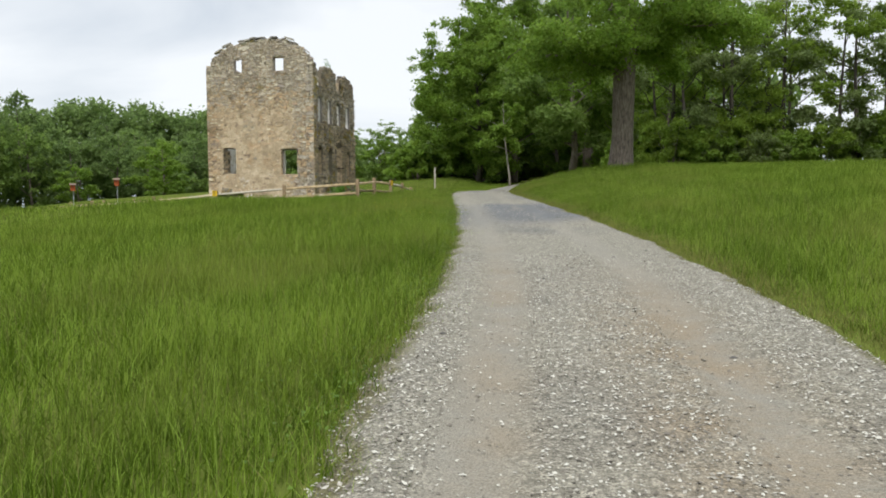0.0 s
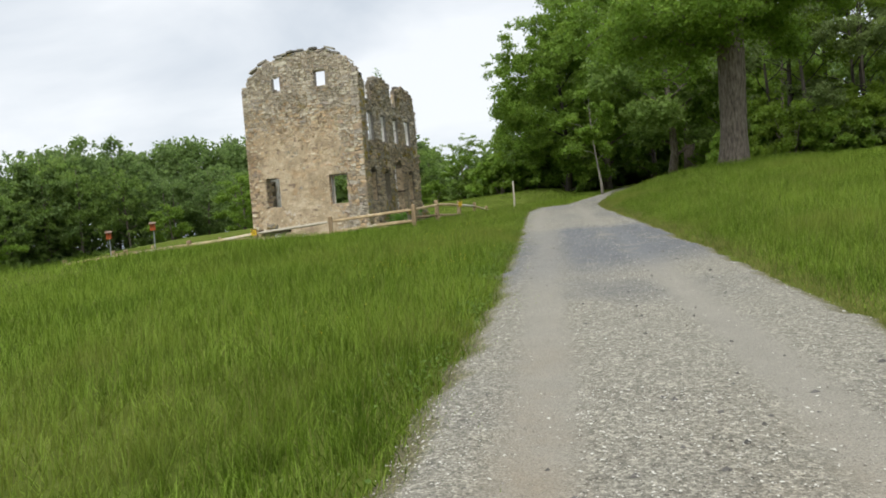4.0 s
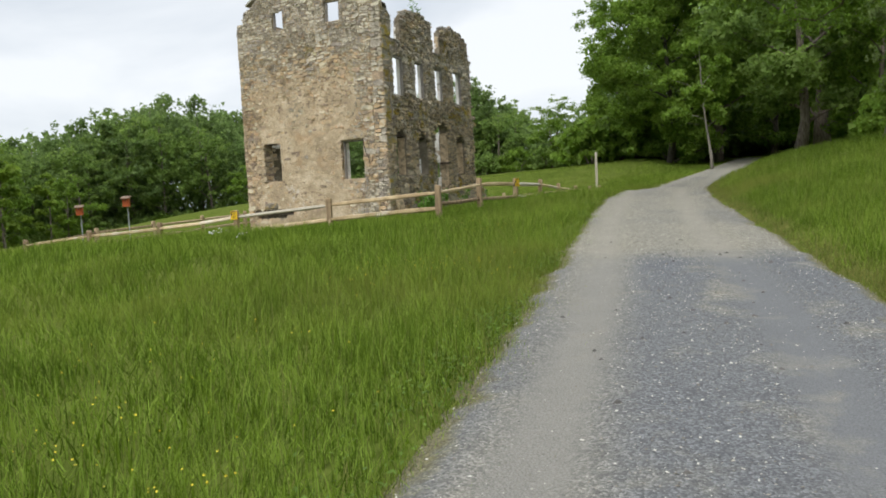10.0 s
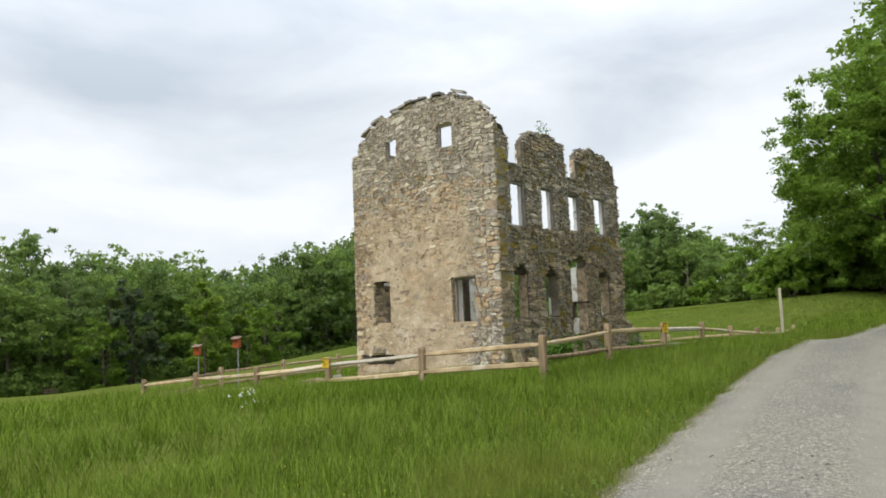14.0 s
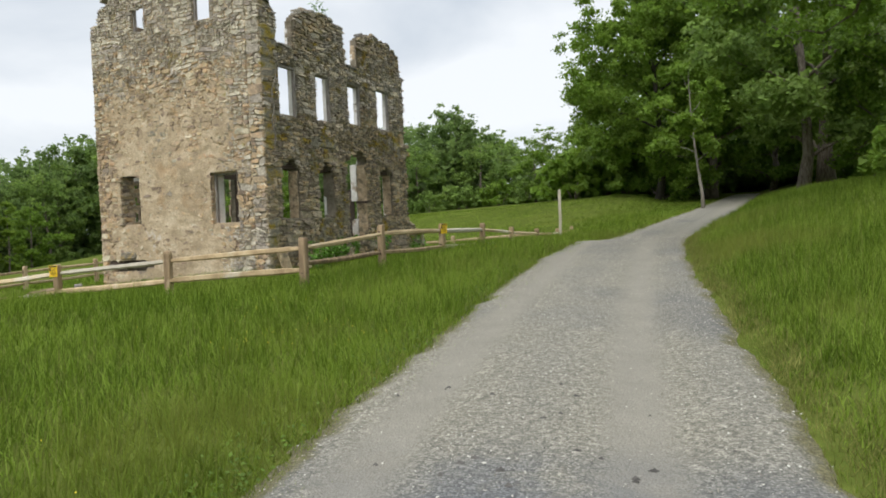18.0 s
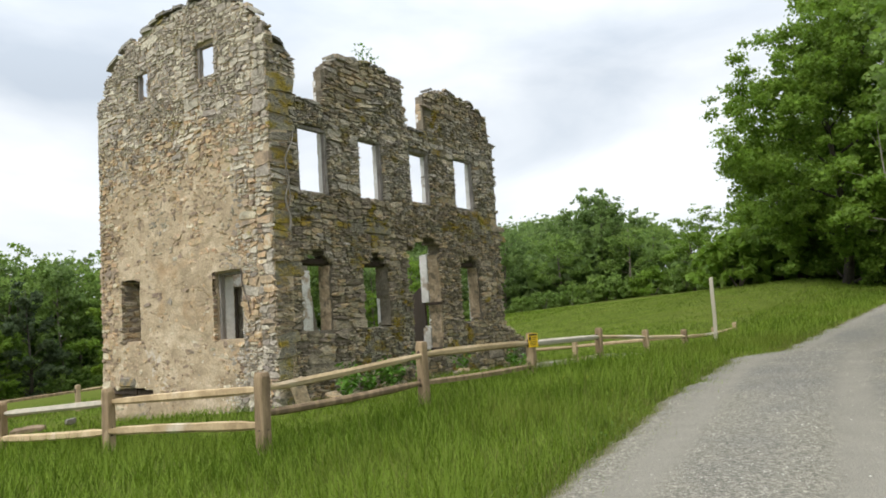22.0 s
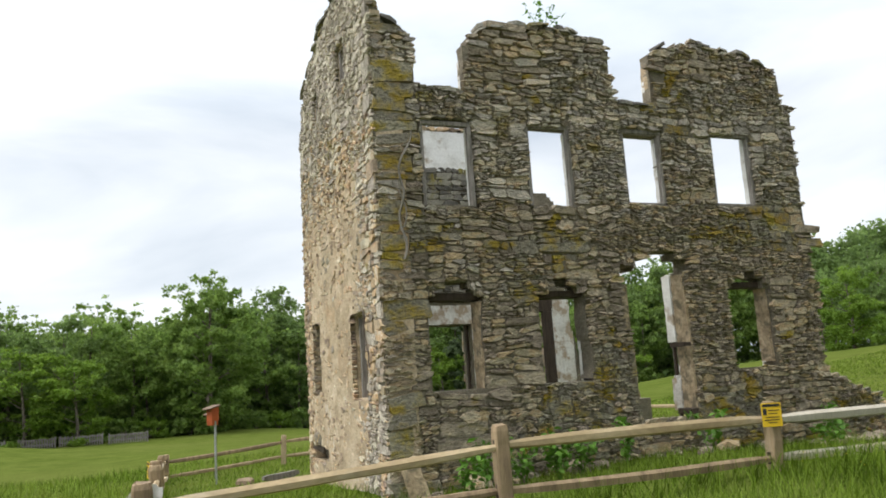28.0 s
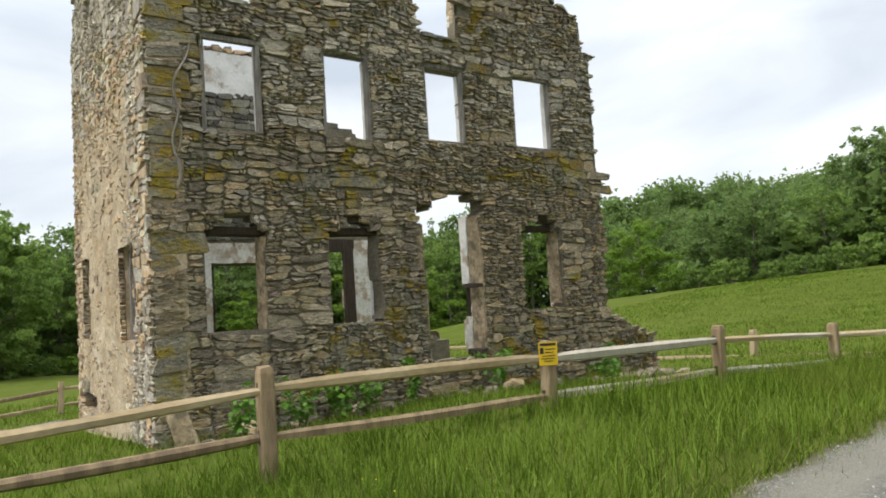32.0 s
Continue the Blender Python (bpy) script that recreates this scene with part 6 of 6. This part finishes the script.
def field_points(n, x0, x1, y0, y1, lo, hi):
    x, y = rng.uniform(x0, x1, n), rng.uniform(y0, y1, n)
    d = near_walk(x, y)
    side = x - road_x(y)
    off = np.abs(side) - road_w(y) / 2
    ye = np.clip(y, ry[0], ry[-1])
    stray = np.where(side < 0, np.interp(ye, ry, stray_l[:, 0]), np.interp(ye, ry, stray_r[:, 0]))
    inside = (x > GX0 - 0.1) & (x < GX1 + 0.05) & (y > GYF - 0.05) & (y < SY1)
    ok = (d >= lo) & (d < hi) & (off + stray > rng.uniform(-0.1, 0.22, n) + np.where(side > 0, np.where(y > 17, 0.42, 0.28), 0.06) * rng.random(n)) & ~inside
    return x[ok], y[ok], off[ok]


def tufted(zone, per, spread):
    """Draws the blades of a stretch together into tufts."""
    x, y, off = zone
    n = len(x)
    m = max(1, n // per)
    c = rng.integers(0, n, m)
    pick = rng.integers(0, m, n)
    loose = rng.random(n) < 0.5
    r = np.abs(rng.normal(0, spread, n))
    a = rng.uniform(0, 2 * math.pi, n)
    nx, ny = np.where(loose, x, x[c][pick] + r * np.cos(a)), np.where(loose, y, y[c][pick] + r * np.sin(a))
    return nx, ny, np.abs(nx - road_x(ny)) - road_w(ny) / 2


def blades(x, y, off, h, w, simple=False, bow=1.0):
    """Blades of grass: bent in the middle, or plain slim points for those far off or low in the sward."""
    n = len(x)
    patch = 0.5 + 0.5 * np.sin(x * 1.3 + 1.7 * np.sin(y * 0.9)) * np.sin(y * 1.7 + 1.2 * np.sin(x * 0.7))
    hh = h * rng.uniform(0.45, 1.25, n) * (0.72 + 0.45 * patch) * np.where(x < road_x(y), 0.5 + 0.5 * sstep(0.0, 0.5, off), 0.32 + 0.68 * sstep(0.0, 0.8, off))
    hh = hh * np.where((x < -8.9) & (y > 34.6) & (x > -25), 0.5, 1.0)
    ww = w * rng.uniform(0.7, 1.3, n)
    a = rng.uniform(0, 2 * math.pi, n)
    lean = rng.uniform(0.05, 0.8, n) * hh * bow
    la = rng.uniform(-2.8, 2.8, n) + 1.2 * np.sin(x * 0.8 + y * 0.5)
    dx, dy = np.cos(la) * lean, np.sin(la) * lean
    px, py = np.cos(a) * ww, np.sin(a) * ww
    z = land(x, y) - 0.01
    foot = [np.stack([x - px, y - py, z], 1), np.stack([x + px, y + py, z], 1)]
    tip = np.stack([x + dx, y + dy, z + hh * .97], 1)
    if simple:
        return np.stack(foot + [tip], 1).reshape(-1, 3), np.arange(3 * n).reshape(-1, 3)
    mid = [np.stack([x - px * .75 + dx * .3, y - py * .75 + dy * .3, z + hh * .58], 1), np.stack([x + px * .75 + dx * .3, y + py * .75 + dy * .3, z + hh * .58], 1)]
    k = np.arange(n)[:, None] * 5
    return np.stack(foot + mid + [tip], 1).reshape(-1, 3), np.concatenate([k + np.array((0, 1, 3)), k + np.array((0, 3, 2)), k + np.array((2, 3, 4))], 0)


def sward(name, label, material, sets):
    verts, faces, k = [], [], 0
    for v, f in sets:
        verts.append(v)
        faces.append(f + k)
        k += len(v)
    return tagged(mesh_object(name, np.concatenate(verts), np.concatenate(faces), material), label, "grass", kind="stuff")


sward("meadow_grass", "tall fresh green meadow grass beside the lane", M_GRASS, [
    blades(*tufted(field_points(int(640 * 16 * 48), -9, 7, -4, 44, 0, 3.2), 30, 0.07), 0.27, 0.0029),
    blades(*field_points(int(540 * 16 * 48), -9, 7, -4, 44, 0, 3.2), 0.16, 0.0055, True, 1.6),
    blades(*tufted(field_points(int(300 * 22 * 52), -13, 9, -6, 46, 3.2, 7), 24, 0.1), 0.31, 0.004),
    blades(*field_points(int(270 * 22 * 52), -13, 9, -6, 46, 3.2, 7), 0.19, 0.007, True, 1.6),
    blades(*tufted(field_points(int(240 * 34 * 62), -20, 14, -8, 54, 7, 14), 16, 0.14), 0.32, 0.0075, True)])
sward("far_grass", "green meadow grass farther off", M_GRASS, [
    blades(*field_points(190000, -32, 20, -6, 66, 14, 30), 0.3, 0.012, True),
    blades(*field_points(110000, -34, 5, 46, 84, 12, 60), 0.15, 0.016, True, 1.4)])
fy = rng.uniform(2, 50, 15000)
fo = rng.normal(0.0, 0.13, len(fy))
fx = road_x(fy) - road_w(fy) / 2 - fo + np.interp(fy, ry, stray_l[:, 0])
sward("fringe_grass", "low fresh green grass creeping over the lane's edge", M_GRASS, [blades(fx, fy, np.full(len(fy), 0.25), 0.15, 0.004, True, 1.6)])
ex = rng.uniform(-1, 52, 40000)
sgn = rng.choice((-1, 1, 1), len(ex))
eo = np.abs(rng.normal(0.08, 0.26, len(ex))) - 0.12
vx = road_x(ex) + sgn * (road_w(ex) / 2 + eo) - sgn * np.where(sgn < 0, np.interp(ex, ry, stray_l[:, 0]), np.interp(ex, ry, stray_r[:, 0]))
rx_ = rng.uniform(3, 42, 30000)
ro = np.abs(rng.normal(0.18, 0.24, len(rx_))) - 0.1
vx, ex, eo = np.concatenate([vx, road_x(rx_) + road_w(rx_) / 2 + ro]), np.concatenate([ex, rx_]), np.concatenate([eo, ro])
sward("verge_grass", "short yellowed grass along the lane's edge", M_DRY, [blades(vx, ex, np.maximum(eo, 0) + 0.2, 0.14, 0.0042, True, 1.5)])

sx, sy, so = field_points(110000, -12, 9, -3, 44, 0, 6)
sx, sy, so = sx[::2], sy[::2], so[::2]
sward("grass_stalks", "thin pale flowering grass stalks in the meadow", M_DRY, [blades(sx, sy, so, 0.42, 0.0022, True, 0.5)])

# clover and low leaves in the grass beside the lane
lv = []
for cy0, n_leaf in ((4.5, 500), (8.0, 700), (11.5, 600), (14.2, 900), (17.0, 900), (19.5, 700), (21.2, 1000), (24.5, 700), (28.0, 700), (31.5, 600), (35.0, 500)):
    py_, po_ = cy0 + rng.normal(0, 0.55, n_leaf), 0.12 + np.abs(rng.normal(0, 0.28, n_leaf))
    px_ = road_x(py_) - road_w(py_) / 2 + np.interp(py_, ry, stray_l[:, 0]) - po_
    lv.append(np.column_stack([px_, py_, land(px_, py_) + rng.uniform(0.03, 0.15, n_leaf)]))
cv, cf = leaf_mesh(np.concatenate(lv)[::2], 0.016, rng, 1.4)
tagged(mesh_object("clover", cv, cf, M_CLOVER), "dark green clover leaves low in the grass beside the lane", "clover", kind="stuff")

# loose limestone chips
n = 60000
cy = np.where(rng.random(n) < 0.45, rng.uniform(0.8, 11, n), rng.uniform(0.8, 46, n))
cs = rng.uniform(-0.57, 0.57, n)
keep = rng.random(n) < np.where(np.abs(np.abs(cs * road_w(cy) + 0.2) - 0.77) < 0.25, 0.22, 1.0)
cy, cs = cy[keep], cs[keep]
n = len(cy)
cx = road_x(cy) + cs * road_w(cy)
size = rng.uniform(0.004, 0.0105, n) * rng.choice((1, 1, 1, 1.6), n) * (1 - 0.3 * sstep(4, 10, cy))
octa = np.array(((1.4, 0, 0), (0, 0.8, 0), (-1.4, 0, 0), (0, -0.8, 0), (0.2, 0, 0.6)), float)
pts = octa[None] * rng.uniform(0.55, 1.25, (n, 5, 1)) * size[:, None, None]
ang = rng.uniform(0, 6.28, n)
rot = np.stack([pts[..., 0] * np.cos(ang)[:, None] - pts[..., 1] * np.sin(ang)[:, None], pts[..., 0] * np.sin(ang)[:, None] + pts[..., 1] * np.cos(ang)[:, None], pts[..., 2]], -1)
tilt = rng.uniform(-0.5, 0.5, n)[:, None]
rot = np.stack([rot[..., 0], rot[..., 1] * np.cos(tilt) - rot[..., 2] * np.sin(tilt), rot[..., 1] * np.sin(tilt) + rot[..., 2] * np.cos(tilt)], -1)
cz = road_z(cy) + 0.05 + size * 0.1 - 0.085 * sstep(-0.12, 0.3, (np.abs(cs) - 0.5) * road_w(cy) + np.where(cs < 0, np.interp(cy, ry, stray_l[:, 0]), np.interp(cy, ry, stray_r[:, 0]))) - 0.03 * np.exp(-((np.abs(cs * road_w(cy) + 0.2) - 0.77) / 0.22) ** 2)
rot += np.stack([cx, cy, cz], -1)[:, None]
tri = np.array(((0, 1, 4), (1, 2, 4), (2, 3, 4), (3, 0, 4)))
chips = mesh_object("gravel", rot.reshape(-1, 3), (np.arange(n)[:, None, None] * 5 + tri[None]).reshape(-1, 3), M_CHIP)
tagged(chips, "loose pale limestone chips on the lane", "gravel", kind="stuff")

# dark clods and leaf scraps on the lane
kn = 150
ky = rng.uniform(5, 27, kn)
ks = np.where(rng.random(kn) < 0.7, rng.normal(0.05, 0.16, kn), rng.uniform(-0.45, 0.45, kn))
kx = road_x(ky) + ks * road_w(ky)
kz = road_z(ky) + 0.046 - 0.03 * np.exp(-((np.abs(ks * road_w(ky) + 0.2) - 0.77) / 0.22) ** 2)
ka = np.linspace(0, 2 * math.pi, 7)[:-1]
kr = rng.uniform(0.008, 0.026, (kn, 1)) * rng.uniform(0.6, 1.2, (kn, 6))
rim = np.stack([kx[:, None] + kr * np.cos(ka) * 1.5, ky[:, None] + kr * np.sin(ka), np.repeat(kz[:, None] - 0.004, 6, 1)], -1)
crest = np.stack([kx, ky, kz + rng.uniform(0.008, 0.02, kn)], -1)[:, None]
fan = np.array([(i, (i + 1) % 6, 6) for i in range(6)])
tagged(mesh_object("clods", np.concatenate([rim, crest], 1).reshape(-1, 3), (np.arange(kn)[:, None, None] * 7 + fan[None]).reshape(-1, 3), M_CLOD), "small dark clods and leaf scraps on the lane", "debris", kind="stuff")

# buttercups in the meadow
bc = []
for bx, by, k in ((-3.4, 16.5, 26), (-4.2, 17.2, 22), (-5.2, 19.0, 16), (-2.9, 12.6, 14), (-4.6, 22.5, 26), (-5.4, 24.0, 22), (-3.9, 23.2, 24), (-5.0, 27.5, 22), (-6.5, 29.5, 18), (-5.8, 36.5, 12), (-4.2, 19.5, 14), (-6.8, 40.0, 12), (-4.2, 23.1, 30), (-2.9, 22.7, 26), (-2.8, 23.3, 22), (-2.95, 27.8, 16), (-5.0, 27.8, 16), (-3.9, 27.5, 14), (-3.9, 17.8, 20), (-2.9, 17.3, 24), (-2.4, 18.3, 12), (-6.3, 21.1, 16), (-3.0, 16.8, 18)):
    for _ in range(k):
        bc.append((bx + rng.normal(0, 0.38), by + rng.normal(0, 0.42)))
bc = np.array(bc)
bc = bc[np.abs(bc[:, 0] - road_x(bc[:, 1])) > road_w(bc[:, 1]) / 2 + 0.3]
bz = land(bc[:, 0], bc[:, 1]) + rng.uniform(0.22, 0.4, len(bc))
pv, pf = leaf_mesh(np.repeat(np.column_stack([bc, bz]), 3, 0), 0.0072, rng, 1.5)
tagged(mesh_object("buttercups", pv, pf, M_PETAL), "small yellow buttercups among the grass", "flowers", kind="stuff")


def weed_patch(label, spots, seed, h=0.55):
    r = random.Random(seed)
    gen = np.random.default_rng(seed)
    for x, y, k in spots:
        z = float(land(x, y))
        w = thing("weed", (x, y, z), label, "weed", "weeds by the wall")
        tips = []
        for i in range(k):
            a = r.uniform(0, 6.28)
            tip = Vector((x + math.cos(a) * r.uniform(0.05, 0.3), y + math.sin(a) * r.uniform(0.05, 0.3), z + h * r.uniform(0.6, 1.2)))
            bm = strand([(x, y, z - 0.03), tuple(Vector((x, y, z)).lerp(tip, 0.5)), tuple(tip)], 0.006, 0.003, seed + i)
            part("stem", bm, M_WEED, w)
            tips += [tuple(Vector((x, y, z)).lerp(tip, t) + Vector((r.uniform(-.09, .09), r.uniform(-.09, .09), r.uniform(-.04, .04)))) for t in (0.35, 0.5, 0.65, 0.75, 0.85, 0.9, 0.95, 1.0) for _ in range(3)]
        v, f = leaf_mesh(np.array(tips), 0.055, gen, 0.8)
        ob = adopt(mesh_object("leaves", v, f, M_WEED), w)


weed_patch("leafy green weeds at the foot of the ruined wall", [(-10.9, 38.0, 5), (-10.8, 38.5, 6), (-10.75, 39.0, 6), (-11.0, 39.5, 5), (-10.6, 37.6, 4), (-10.9, 40.2, 4), (-10.8, 41.6, 3), (-10.6, 43.8, 4), (-11.0, 44.4, 3)], 51)
top = float(side_top(3.05))
sapling = thing("sapling", (-11.7, 39.93, top), "small leafy seedling growing on the wall head", "sapling")
sg = np.random.default_rng(66)
ends = []
for i, (dy, dz) in enumerate(((-0.28, 0.42), (-0.05, 0.55), (0.18, 0.5), (0.3, 0.3))):
    part("stem", strand([(-11.7, 39.93, top - 0.05), (-11.7 + 0.03 * i, 39.93 + dy * 0.5, top + dz * 0.6), (-11.7 + 0.05 * i, 39.93 + dy, top + dz)], 0.008, 0.003, 70 + i), M_WEED, sapling)
    ends += [(-11.7 + 0.04 * i + sg.normal(0, 0.05), 39.93 + dy * t + sg.normal(0, 0.04), top + dz * t + sg.normal(0, 0.03)) for t in np.linspace(0.45, 1.05, 12)]
sv, sf = leaf_mesh(np.array(ends), 0.045, sg, 0.6)
adopt(mesh_object("leaves", sv, sf, M_WEED), sapling)

# bleached rails lying in the grass, and old timbers inside the fence
for k, (x0, y0, x1, y1, dz, size, m, label) in enumerate((
        (-21.3, 34.0, -18.3, 33.75, 0.1, 0.09, M_PALEBARK, "bleached white fence rail lying in the long grass"),
        (-18.6, 35.9, -17.5, 36.05, 0.09, 0.13, M_TABLE, "short dark rotten timber lying in the mown grass"),
        (-18.2, 37.1, -16.9, 36.15, 0.14, 0.12, M_GREYWOOD, "grey weathered plank leaning near the gable's foot"))):
    r0, r1 = (x0, y0, float(land(x0, y0)) + dz), (x1, y1, float(land(x1, y1)) + dz)
    fr = thing("fallen_rail", r0, label, "rail", "fallen rails")
    part("rail", rail_bm(r0, r1, 400 + k, size), m, fr)

# a few white flower heads in the long grass
wf_at = np.concatenate([np.array((x, y)) + rng.normal(0, 0.09, (n, 2)) for x, y, n in ((-11.43, 28.15, 5), (-11.3, 28.3, 3), (-11.0, 27.57, 2), (-9.82, 26.87, 2), (-9.93, 27.14, 2))])
wf_z = land(wf_at[:, 0], wf_at[:, 1]) + rng.uniform(0.22, 0.34, len(wf_at))
fv, ff = leaf_mesh(np.repeat(np.column_stack([wf_at, wf_z]), 6, 0) + rng.normal(0, 0.01, (6 * len(wf_at), 3)), 0.014, rng, 1.2)
tagged(mesh_object("white_flowers", fv, ff, M_PLASTER), "small white flower heads among the grass", "flowers", kind="stuff")

# pale dressed block at the corner below the cellar opening
block = thing("stone_block", gable_at(0.1, 0.06, 1.2), "pale limewashed stone block at the gable's corner", "stone block")
bm = box_bm(-0.2, -0.11, -0.25, 0.2, 0.11, 0.26, 0.025, 0.018, 19)
bm.transform(Matrix.Translation(gable_at(0.12, 0.09, 1.28)) @ Matrix.Rotation(-G_TURN, 4, "Z"))
part("block", bm, M_LIMEWASH, block)
